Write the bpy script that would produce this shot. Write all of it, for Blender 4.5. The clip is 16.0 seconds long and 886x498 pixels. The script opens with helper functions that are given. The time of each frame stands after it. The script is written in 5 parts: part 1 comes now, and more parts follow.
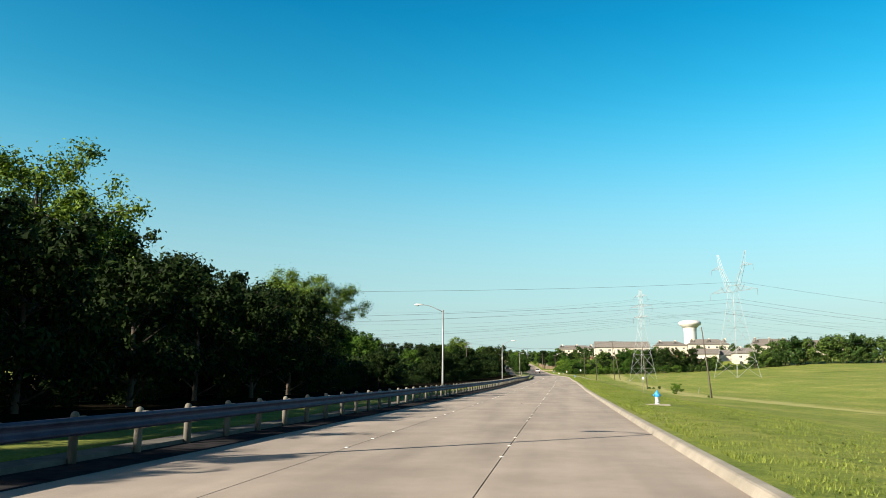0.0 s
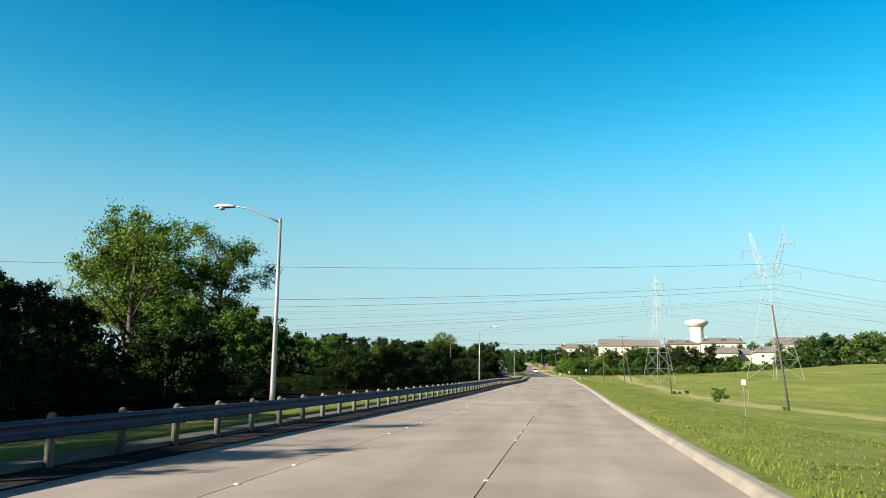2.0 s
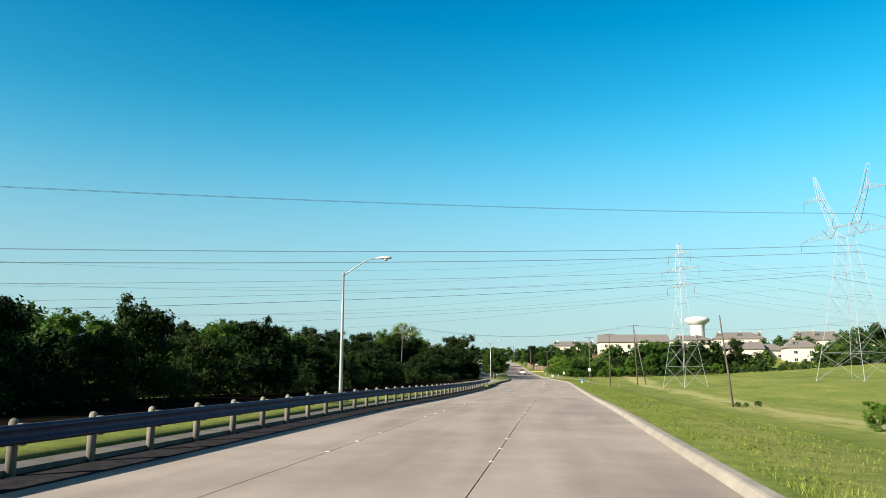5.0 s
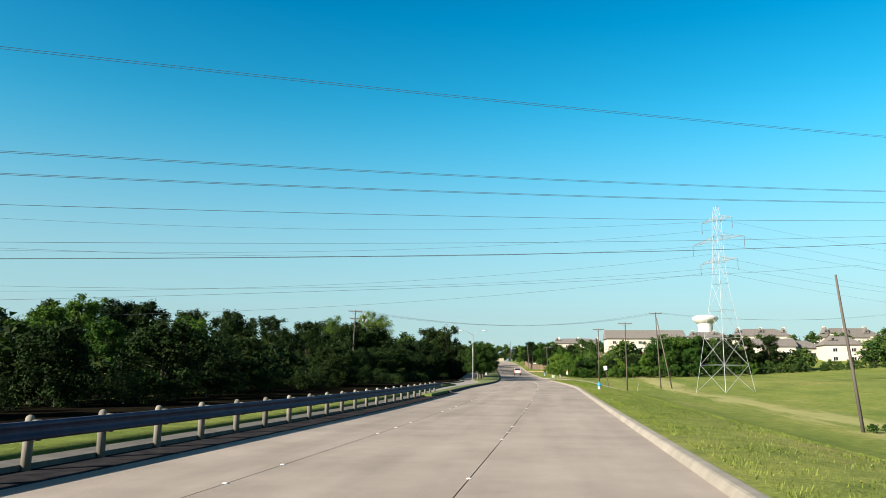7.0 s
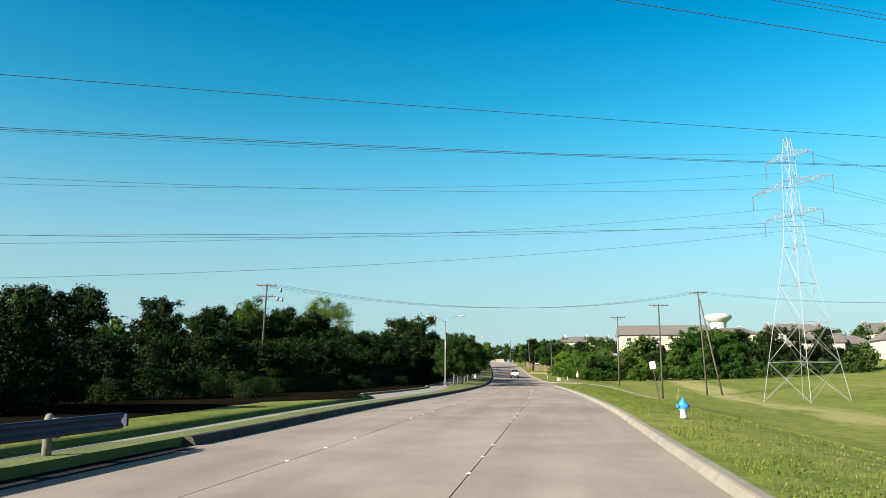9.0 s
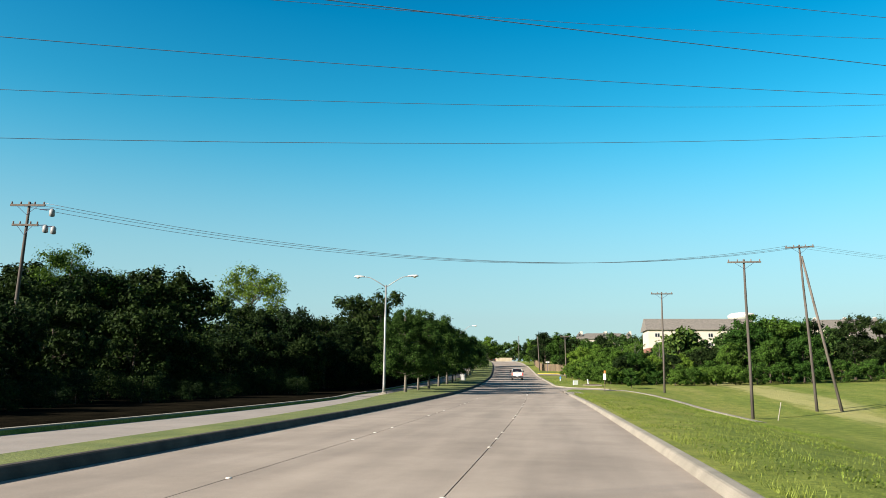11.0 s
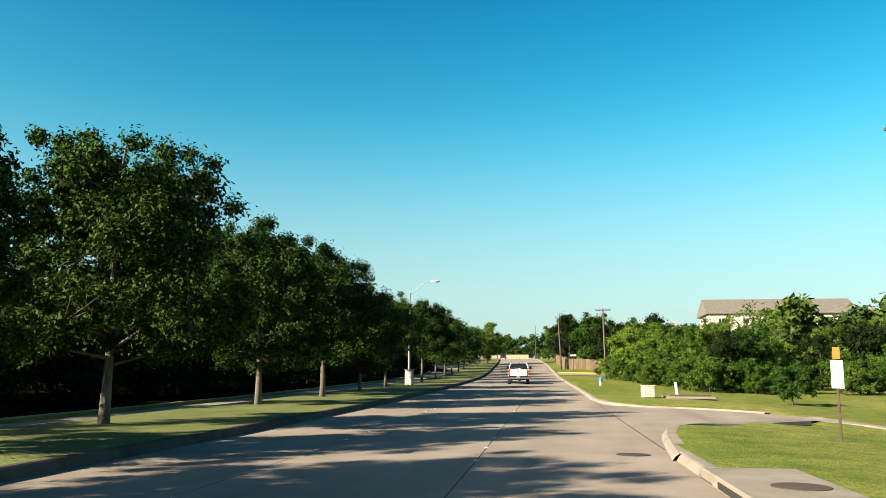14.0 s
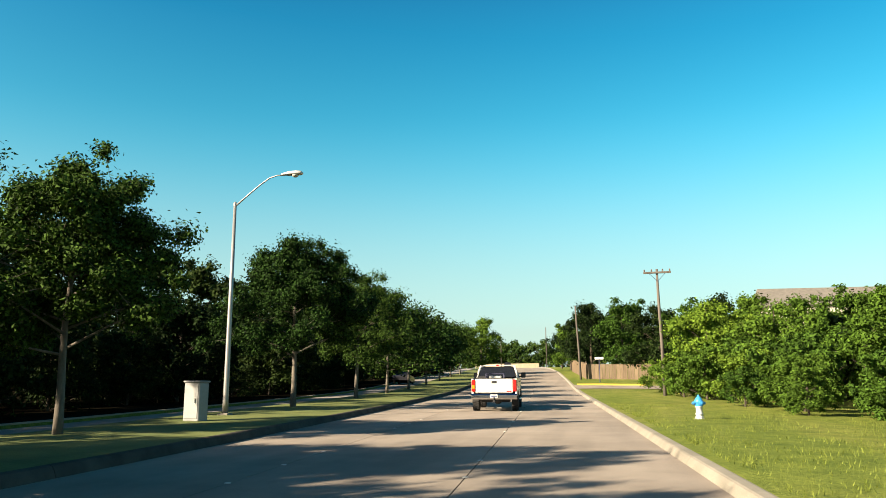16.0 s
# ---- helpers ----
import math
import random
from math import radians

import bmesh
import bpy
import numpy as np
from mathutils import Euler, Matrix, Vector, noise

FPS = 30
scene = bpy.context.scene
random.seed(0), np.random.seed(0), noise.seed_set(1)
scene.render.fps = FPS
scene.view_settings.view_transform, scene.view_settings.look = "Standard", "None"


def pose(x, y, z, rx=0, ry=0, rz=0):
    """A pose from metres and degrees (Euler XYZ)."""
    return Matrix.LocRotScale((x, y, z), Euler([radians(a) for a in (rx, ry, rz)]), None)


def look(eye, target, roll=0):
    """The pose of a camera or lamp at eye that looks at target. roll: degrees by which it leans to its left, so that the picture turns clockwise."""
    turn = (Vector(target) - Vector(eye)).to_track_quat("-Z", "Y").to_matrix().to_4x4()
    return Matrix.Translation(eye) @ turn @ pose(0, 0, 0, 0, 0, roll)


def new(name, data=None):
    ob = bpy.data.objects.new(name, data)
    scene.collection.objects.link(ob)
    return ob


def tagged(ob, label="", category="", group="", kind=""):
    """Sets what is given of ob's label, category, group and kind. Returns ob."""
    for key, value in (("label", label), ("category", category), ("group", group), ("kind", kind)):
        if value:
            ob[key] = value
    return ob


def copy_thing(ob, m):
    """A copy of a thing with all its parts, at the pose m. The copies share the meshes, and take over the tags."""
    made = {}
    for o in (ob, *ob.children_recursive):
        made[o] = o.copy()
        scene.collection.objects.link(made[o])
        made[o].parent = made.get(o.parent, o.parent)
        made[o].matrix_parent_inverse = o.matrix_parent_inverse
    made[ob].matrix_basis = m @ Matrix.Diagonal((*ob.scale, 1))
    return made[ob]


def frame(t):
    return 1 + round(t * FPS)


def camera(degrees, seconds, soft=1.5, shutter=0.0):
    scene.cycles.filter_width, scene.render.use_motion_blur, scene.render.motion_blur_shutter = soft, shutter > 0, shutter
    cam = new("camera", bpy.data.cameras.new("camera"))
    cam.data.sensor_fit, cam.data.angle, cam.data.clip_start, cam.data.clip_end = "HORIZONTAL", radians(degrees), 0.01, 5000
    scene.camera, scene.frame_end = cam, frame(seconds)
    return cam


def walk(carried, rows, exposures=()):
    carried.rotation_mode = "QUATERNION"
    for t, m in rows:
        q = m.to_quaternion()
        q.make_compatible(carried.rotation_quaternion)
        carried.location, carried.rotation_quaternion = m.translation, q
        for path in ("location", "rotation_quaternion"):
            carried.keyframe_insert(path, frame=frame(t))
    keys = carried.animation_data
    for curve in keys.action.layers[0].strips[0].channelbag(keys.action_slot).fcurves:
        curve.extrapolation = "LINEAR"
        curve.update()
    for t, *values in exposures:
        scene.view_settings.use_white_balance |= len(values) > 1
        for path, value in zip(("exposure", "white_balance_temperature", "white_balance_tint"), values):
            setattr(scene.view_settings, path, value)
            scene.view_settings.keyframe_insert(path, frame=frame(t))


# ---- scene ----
cam = camera(59.4, 16.0, 0.85)
PATH = [
    (0, (0.09, 0.053, 1.523), (-2.539, 19.602, 4.827), 0.42),
    (0.5, (0.239, 11.319, 1.561), (-2.399, 30.863, 4.884), 0.54),
    (1, (0.428, 22.518, 1.62), (-2.229, 42.062, 4.934), 0.48),
    (1.5, (0.628, 33.666, 1.686), (-2.047, 53.207, 4.998), 0.46),
    (2, (0.803, 44.894, 1.747), (-1.865, 64.434, 5.07), 0.59),
    (2.5, (1.025, 56.121, 1.811), (-1.652, 75.658, 5.149), 0.51),
    (3, (1.214, 67.041, 1.888), (-1.434, 86.581, 5.232), 0.54),
    (3.5, (1.401, 77.995, 1.961), (-1.098, 97.551, 5.322), 0.07),
    (4, (1.624, 88.903, 2.045), (-0.854, 108.456, 5.443), 0.14),
    (6.5, (2.753, 143.56, 2.684), (0.218, 163.114, 6.032), 0.3),
    (7, (2.938, 154.404, 2.746), (0.396, 173.953, 6.123), 0.38),
    (7.5, (3.13, 165.279, 2.827), (0.568, 184.821, 6.223), 0.24),
    (8, (3.271, 176.182, 2.919), (0.693, 195.713, 6.366), 0.24),
    (10.5, (3.747, 231.048, 3.757), (0.787, 250.528, 7.187), 0.2),
    (11, (3.703, 241.978, 3.847), (0.653, 261.448, 7.297), 0.5),
    (11.5, (3.56, 252.862, 3.935), (0.42, 272.312, 7.415), 0.3),
    (12, (3.347, 263.705, 4.036), (0.127, 283.135, 7.526), 0.4),
    (12.5, (3.09, 274.525, 4.152), (-0.21, 293.935, 7.662), 0.0),
    (13, (2.79, 285.216, 4.272), (-0.61, 304.616, 7.782), -0.0),
    (13.5, (2.43, 295.759, 4.386), (-1.06, 315.139, 7.926), 0.0),
    (14, (2.019, 306.186, 4.498), (-1.601, 325.546, 7.988), 0.3),
    (14.5, (1.548, 316.532, 4.64), (-2.162, 335.872, 8.15), 0.1),
    (15, (1.036, 326.836, 4.84), (-2.764, 346.136, 8.48), -0.1),
    (15.5, (0.517, 337.101, 5.06), (-3.353, 356.351, 8.75), -0.2),
    (16, (0.029, 347.378, 5.29), (-3.891, 366.588, 9.08), -0.2),
]
walk(cam, [(t, look(eye, target, roll)) for t, eye, target, roll in PATH],
     [(0, 1.57, 6850, 10), (2.5, 1.56, 6500, 10), (10, 1.52, 6500, 10), (12, 1.54, 6700, 10), (14, 1.74, 7450, 10), (15, 1.83, 7850, 10), (16, 1.83, 7850, 10)])

# ---- world and sun ----
world = bpy.data.worlds.new("sky")
scene.world = world
world.use_nodes = True
wn = world.node_tree.nodes
sky = wn.new("ShaderNodeTexSky")
sky.sky_type, sky.sun_disc = "NISHITA", False
SUN_EL, SUN_AZ = radians(24.6), radians(228.0)
sky.sun_elevation, sky.sun_rotation = SUN_EL, SUN_AZ
sky.altitude, sky.air_density, sky.dust_density, sky.ozone_density = 150.0, 1.0, 1.0, 1.2
wn["Background"].inputs["Strength"].default_value = 0.052
wl = world.node_tree.links


def by_height(lo, hi, at_lo, at_hi):
    """A value that passes smoothly from one to another between two heights of the sky (sines of the elevation)."""
    n = wn.new("ShaderNodeMapRange")
    n.interpolation_type = "SMOOTHSTEP"
    for socket, v in zip(("From Min", "From Max", "To Min", "To Max"), (lo, hi, at_lo, at_hi)):
        n.inputs[socket].default_value = v
    wl.new(up.outputs["Z"], n.inputs["Value"])
    return n.outputs["Result"]


# a clear sky: pale over the horizon, deep blue towards the zenith
way, up = wn.new("ShaderNodeTexCoord"), wn.new("ShaderNodeSeparateXYZ")
wl.new(way.outputs["Generated"], up.inputs[0])
deep = wn.new("ShaderNodeHueSaturation")
wl.new(by_height(0.25, 0.75, 0.466, 0.505), deep.inputs["Hue"])
rich = wn.new("ShaderNodeMath")
rich.operation = "MULTIPLY"
wl.new(by_height(0.0, 0.30, 1.14, 1.42), rich.inputs[0])
wl.new(by_height(0.44, 0.80, 1.0, 1.5), rich.inputs[1])
wl.new(rich.outputs[0], deep.inputs["Saturation"])
fade = wn.new("ShaderNodeMath")
fade.operation = "MULTIPLY"
wl.new(by_height(-0.02, 0.34, 0.55, 0.92), fade.inputs[0])
wl.new(by_height(0.43, 0.78, 1.0, 0.24), fade.inputs[1])
wl.new(fade.outputs[0], deep.inputs["Value"])
clear = wn.new("ShaderNodeGamma")
clear.inputs["Gamma"].default_value = 1.25
wl.new(sky.outputs[0], clear.inputs["Color"])
wl.new(clear.outputs[0], deep.inputs["Color"])
haze = wn.new("ShaderNodeMix")
haze.data_type = "RGBA"
wl.new(by_height(-0.02, 0.36, 0.80, 0.0), haze.inputs[0])
wl.new(deep.outputs[0], haze.inputs[6])
haze.inputs[7].default_value = (2.8, 4.6, 5.1, 1.0)
wl.new(haze.outputs[2], wn["Background"].inputs[0])
sun = new("sun", bpy.data.lights.new("sun", "SUN"))
sun.data.energy, sun.data.angle, sun.data.color = 5.2, radians(0.55), (1.0, 0.90, 0.77)
to_sun = Vector((math.sin(SUN_AZ) * math.cos(SUN_EL), math.cos(SUN_AZ) * math.cos(SUN_EL), math.sin(SUN_EL)))
sun.matrix_world = look(to_sun * 100, (0, 0, 0))


# ---- materials ----
def material(name, rough=0.8, metal=0.0, spec=0.4):
    m = bpy.data.materials.new(name)
    m.use_nodes = True
    b = m.node_tree.nodes["Principled BSDF"]
    b.inputs["Roughness"].default_value, b.inputs["Metallic"].default_value = rough, metal
    b.inputs["Specular IOR Level"].default_value = spec
    return m, m.node_tree.nodes, m.node_tree.links, b


def noise_node(nodes, links, scale, detail=4.0, rough=0.6, vector=None):
    n = nodes.new("ShaderNodeTexNoise")
    n.inputs["Scale"].default_value, n.inputs["Detail"].default_value, n.inputs["Roughness"].default_value = scale, detail, rough
    if vector is None:
        tc = nodes.new("ShaderNodeNewGeometry")
        vector = tc.outputs["Position"]
    links.new(vector, n.inputs["Vector"])
    return n


def ramp(nodes, links, fac, stops):
    r = nodes.new("ShaderNodeValToRGB")
    el = r.color_ramp.elements
    while len(el) < len(stops):
        el.new(0.5)
    for e, (p, c) in zip(el, stops):
        e.position, e.color = p, (*c, 1.0)
    links.new(fac, r.inputs[0])
    return r


def blend(nodes, links, kind, fac, a, b):
    x = nodes.new("ShaderNodeMix")
    x.data_type, x.blend_type = "RGBA", kind
    if isinstance(fac, float):
        x.inputs[0].default_value = fac
    else:
        links.new(fac, x.inputs[0])
    for socket, v in ((x.inputs[6], a), (x.inputs[7], b)):
        if isinstance(v, tuple):
            socket.default_value = (*v, 1.0)
        else:
            links.new(v, socket)
    return x.outputs[2]


def bump(nodes, links, height, b, strength, distance):
    n = nodes.new("ShaderNodeBump")
    n.inputs["Strength"].default_value, n.inputs["Distance"].default_value = strength, distance
    links.new(height, n.inputs["Height"])
    links.new(n.outputs[0], b.inputs["Normal"])


def mottled(name, dark, light, scale=3.0, rough=0.8, metal=0.0, fine=60.0, bumps=0.2, dist=0.01, spec=0.4, stretch=None, vary=0.0):
    """A surface of two tones at two scales with fine relief; stretch draws the pattern out along an axis; vary shifts it from object to object."""
    m, nodes, links, b = material(name, rough, metal, spec)
    geo = nodes.new("ShaderNodeNewGeometry")
    vec = geo.outputs["Position"]
    if stretch:
        mp = nodes.new("ShaderNodeVectorMath")
        mp.operation = "MULTIPLY"
        mp.inputs[1].default_value = stretch
        links.new(vec, mp.inputs[0])
        vec = mp.outputs[0]
    big = noise_node(nodes, links, scale, 5, 0.6, vec)
    small = noise_node(nodes, links, fine, 3, 0.6, vec)
    col = ramp(nodes, links, big.outputs["Fac"], [(0.3, dark), (0.7, light)]).outputs[0]
    grain = ramp(nodes, links, small.outputs["Fac"], [(0.3, (0.8, 0.8, 0.8)), (0.7, (1.1, 1.1, 1.1))]).outputs[0]
    col = blend(nodes, links, "MULTIPLY", 0.7, col, grain)
    if vary:
        oi = nodes.new("ShaderNodeObjectInfo")
        tone = ramp(nodes, links, oi.outputs["Random"], [(0.0, (1 - vary,) * 3), (1.0, (1 + vary,) * 3)]).outputs[0]
        col = blend(nodes, links, "MULTIPLY", 1.0, col, tone)
    links.new(col, b.inputs["Base Color"])
    if bumps:
        bump(nodes, links, small.outputs["Fac"], b, bumps, dist)
    return m


def plain(name, colour, rough=0.5, metal=0.0, spec=0.5):
    m, nodes, links, b = material(name, rough, metal, spec)
    n = noise_node(nodes, links, 12.0)
    tone = ramp(nodes, links, n.outputs["Fac"], [(0.3, tuple(c * 0.9 for c in colour)), (0.7, tuple(min(1, c * 1.06) for c in colour))])
    links.new(tone.outputs[0], b.inputs["Base Color"])
    return m


def leaf_material(name, dark, light, glow, thin=0.14):
    """Leaves: each one of its own green, each tree of its own tone, letting some light through."""
    m, nodes, links, b = material(name, 0.7, 0.0, 0.05)
    geo, oi = nodes.new("ShaderNodeNewGeometry"), nodes.new("ShaderNodeObjectInfo")
    col = ramp(nodes, links, geo.outputs["Random Per Island"], [(0.0, dark), (0.75, light), (1.0, tuple(min(1, c * 1.3) for c in light))]).outputs[0]
    tone = ramp(nodes, links, oi.outputs["Random"], [(0.0, (0.55, 0.66, 0.62)), (1.0, (1.45, 1.3, 1.05))]).outputs[0]
    col = blend(nodes, links, "MULTIPLY", 1.0, col, tone)
    links.new(col, b.inputs["Base Color"])
    tr = nodes.new("ShaderNodeBsdfTranslucent")
    links.new(blend(nodes, links, "MULTIPLY", 1.0, col, glow), tr.inputs["Color"])
    mix = nodes.new("ShaderNodeMixShader")
    mix.inputs[0].default_value = thin
    links.new(b.outputs[0], mix.inputs[1])
    links.new(tr.outputs[0], mix.inputs[2])
    links.new(mix.outputs[0], nodes["Material Output"].inputs[0])
    return m


def road_material():
    m, nodes, links, b = material("road_concrete", 0.88, 0.0, 0.25)
    geo, oi = nodes.new("ShaderNodeNewGeometry"), nodes.new("ShaderNodeObjectInfo")
    mp = nodes.new("ShaderNodeVectorMath")
    mp.operation = "MULTIPLY"
    mp.inputs[1].default_value = (1.0, 0.08, 1.0)
    links.new(geo.outputs["Position"], mp.inputs[0])
    worn = noise_node(nodes, links, 0.9, 3, 0.5, mp.outputs[0])
    stain = noise_node(nodes, links, 0.35, 5, 0.65)
    grit = noise_node(nodes, links, 45.0, 3, 0.7)
    col = ramp(nodes, links, stain.outputs["Fac"], [(0.3, (0.195, 0.168, 0.140)), (0.7, (0.275, 0.240, 0.203))]).outputs[0]
    col = blend(nodes, links, "MULTIPLY", 0.8, col, ramp(nodes, links, worn.outputs["Fac"], [(0.32, (0.77, 0.76, 0.76)), (0.62, (1.06, 1.05, 1.04))]).outputs[0])
    col = blend(nodes, links, "MULTIPLY", 0.5, col, ramp(nodes, links, grit.outputs["Fac"], [(0.3, (0.75, 0.75, 0.75)), (0.7, (1.15, 1.15, 1.15))]).outputs[0])
    col = blend(nodes, links, "MULTIPLY", 1.0, col, ramp(nodes, links, oi.outputs["Random"], [(0.0, (0.95, 0.95, 0.95)), (1.0, (1.05, 1.05, 1.05))]).outputs[0])
    links.new(col, b.inputs["Base Color"])
    bump(nodes, links, grit.outputs["Fac"], b, 0.25, 0.006)
    return m


def ground_material():
    m, nodes, links, b = material("grass_ground", 0.95, 0.0, 0.08)
    geo = nodes.new("ShaderNodeNewGeometry")
    mp = nodes.new("ShaderNodeVectorMath")
    mp.operation = "MULTIPLY"
    mp.inputs[1].default_value = (1.0, 0.14, 1.0)
    links.new(geo.outputs["Position"], mp.inputs[0])
    patch = noise_node(nodes, links, 0.045, 5, 0.6)
    streak = noise_node(nodes, links, 0.22, 5, 0.65, mp.outputs[0])
    tuft = noise_node(nodes, links, 1.1, 6, 0.7)
    fine = noise_node(nodes, links, 11.0, 4, 0.75)
    col = ramp(nodes, links, streak.outputs["Fac"], [(0.28, (0.074, 0.114, 0.021)), (0.46, (0.137, 0.171, 0.039)), (0.60, (0.204, 0.209, 0.066)), (0.74, (0.295, 0.266, 0.117))]).outputs[0]
    col = blend(nodes, links, "MIX", 0.45, col, ramp(nodes, links, patch.outputs["Fac"], [(0.3, (0.085, 0.130, 0.027)), (0.55, (0.161, 0.190, 0.046)), (0.7, (0.253, 0.235, 0.086))]).outputs[0])
    col = blend(nodes, links, "MULTIPLY", 0.85, col, ramp(nodes, links, tuft.outputs["Fac"], [(0.3, (0.45, 0.56, 0.42)), (0.7, (1.26, 1.2, 1.12))]).outputs[0])
    col = blend(nodes, links, "MULTIPLY", 0.85, col, ramp(nodes, links, fine.outputs["Fac"], [(0.3, (0.5, 0.58, 0.48)), (0.7, (1.35, 1.28, 1.25))]).outputs[0])
    # a worn strip of dry grass that runs along the field
    xyz = nodes.new("ShaderNodeSeparateXYZ")
    links.new(geo.outputs["Position"], xyz.inputs[0])
    far = nodes.new("ShaderNodeMapRange")
    far.interpolation_type = "SMOOTHSTEP"
    wobble = nodes.new("ShaderNodeMath")
    wobble.operation = "MULTIPLY_ADD"
    links.new(streak.outputs["Fac"], wobble.inputs[0])
    wobble.inputs[1].default_value = 16.0
    links.new(xyz.outputs["X"], wobble.inputs[2])
    off = nodes.new("ShaderNodeMath")
    off.operation = "SUBTRACT"
    links.new(wobble.outputs[0], off.inputs[0])
    off.inputs[1].default_value = 38.0
    size = nodes.new("ShaderNodeMath")
    size.operation = "ABSOLUTE"
    links.new(off.outputs[0], size.inputs[0])
    for socket, v in zip(("From Min", "From Max", "To Min", "To Max"), (0.6, 3.6, 0.5, 0.0)):
        far.inputs[socket].default_value = v
    links.new(size.outputs[0], far.inputs["Value"])
    col = blend(nodes, links, "MIX", far.outputs["Result"], col, (0.344, 0.313, 0.147))
    links.new(col, b.inputs["Base Color"])
    bump(nodes, links, fine.outputs["Fac"], b, 0.8, 0.07)
    return m


ROAD = road_material()
GROUND = ground_material()
SEAL = mottled("joint_sealant", (0.02, 0.02, 0.022), (0.05, 0.045, 0.04), 4, 0.7)
BASE = mottled("road_bed", (0.03, 0.028, 0.026), (0.06, 0.055, 0.05), 2, 0.95)
KERB = mottled("kerb_concrete", (0.155, 0.143, 0.116), (0.235, 0.216, 0.178), 1.2, 0.9, vary=0.05)
OLD_ROAD = mottled("opposite_road_concrete", (0.180, 0.162, 0.144), (0.240, 0.216, 0.192), 0.6, 0.9)
MEDIAN = mottled("median_grass", (0.057, 0.086, 0.015), (0.124, 0.143, 0.034), 0.7, 0.95, fine=12, bumps=0.6, dist=0.05)
BLADE = leaf_material("grass_blades", (0.065, 0.094, 0.020), (0.112, 0.146, 0.036), (0.9, 1.0, 0.5), 0.06)
# steel whose base colour holds the navy shade of the rail's road side
SHADE_STEEL = mottled("shade_navy_steel", (0.022, 0.023, 0.050), (0.046, 0.048, 0.085), 2.0, 0.65, 0.1, fine=30, bumps=0.05, spec=0.25)
POST = mottled("weathered_post_wood", (0.092, 0.086, 0.072), (0.190, 0.180, 0.152), 6, 0.95, stretch=(1, 1, 0.15), vary=0.15, spec=0.1)
POLE = mottled("creosoted_pole_wood", (0.048, 0.041, 0.035), (0.098, 0.086, 0.074), 5, 0.9, stretch=(1, 1, 0.08), vary=0.2)
LAMP = mottled("painted_lamp_steel", (0.225, 0.225, 0.225), (0.297, 0.297, 0.293), 2, 0.4, 0.5, bumps=0.05)
HEAD = plain("lamp_head_aluminium", (0.446, 0.446, 0.434), 0.4, 0.2)
LENS = plain("lamp_lens_glass", (0.372, 0.360, 0.312), 0.15, 0.0)
WIRE = plain("aluminium_wire", (0.10, 0.10, 0.11), 0.5, 0.3)
INSUL = plain("brown_insulator", (0.13, 0.10, 0.09), 0.3)
PYLON = mottled("pylon_steel", (0.240, 0.260, 0.270), (0.310, 0.330, 0.340), 0.5, 0.55, 0.4, bumps=0.05)
BARK = mottled("bark", (0.033, 0.026, 0.020), (0.083, 0.066, 0.050), 5, 0.95, stretch=(1, 1, 0.25), bumps=0.6, dist=0.03)
BARK_LIGHT = mottled("grey_bark", (0.070, 0.060, 0.050), (0.150, 0.135, 0.110), 6, 0.95, stretch=(1, 1, 0.3), bumps=0.6, dist=0.02)
# oak and woodland leaves: near-black greens carry the shade within crowns and wood
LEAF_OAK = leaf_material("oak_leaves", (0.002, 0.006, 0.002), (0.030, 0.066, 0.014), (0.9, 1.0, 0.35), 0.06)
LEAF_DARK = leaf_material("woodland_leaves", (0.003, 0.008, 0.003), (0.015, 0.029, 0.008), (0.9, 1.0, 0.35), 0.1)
LEAF_BRIGHT = leaf_material("spring_leaves", (0.031, 0.065, 0.010), (0.074, 0.138, 0.022), (1.0, 1.0, 0.3))
LEAF_AIRY = leaf_material("open_tree_leaves", (0.013, 0.034, 0.007), (0.074, 0.126, 0.023), (0.95, 1.0, 0.3), 0.22)
LEAF_FAR = leaf_material("distant_leaves", (0.014, 0.034, 0.010), (0.043, 0.077, 0.019), (0.9, 1.0, 0.4))
LEAF_MID = leaf_material("grove_leaves", (0.015, 0.034, 0.008), (0.046, 0.098, 0.017), (0.9, 1.0, 0.35), 0.18)
LEAF_LIME = leaf_material("shrub_leaves", (0.036, 0.065, 0.010), (0.070, 0.132, 0.022), (1.0, 1.0, 0.3))
WEED = leaf_material("weed_leaves", (0.060, 0.098, 0.018), (0.125, 0.172, 0.036), (1.0, 1.0, 0.4))
YELLOW = plain("yellow_kerb_paint", (0.385, 0.294, 0.035), 0.7)
LEDGE = mottled("dark_ledge_concrete", (0.070, 0.070, 0.064), (0.125, 0.120, 0.108), 1.6, 1.0, spec=0.05)
STRIP_BLACK = mottled("strip_black", (0.014, 0.014, 0.017), (0.034, 0.033, 0.034), 3, 1.0, spec=0.0)
DRYWALL = mottled("sunbleached_timber", (0.221, 0.189, 0.130), (0.312, 0.273, 0.202), 2, 0.9, stretch=(4, 4, 0.3))
FLOOR_SHADE = mottled("shade_black_soil", (0.004, 0.004, 0.003), (0.013, 0.011, 0.007), 1.5, 1.0, fine=9, bumps=0.6, dist=0.05, spec=0.0)
KERB_SHADE = mottled("shade_dark_kerb_concrete", (0.042, 0.041, 0.037), (0.084, 0.078, 0.069), 1.2, 1.0, vary=0.05, spec=0.05)
MARK = plain("white_ceramic_marker", (0.560, 0.539, 0.490), 0.4)
PAINT_WHITE = plain("white_car_paint", (0.530, 0.524, 0.496), 0.22, 0.0, 0.6)
PAINT_DARK = plain("black_car_paint", (0.02, 0.02, 0.024), 0.2, 0.0, 0.6)
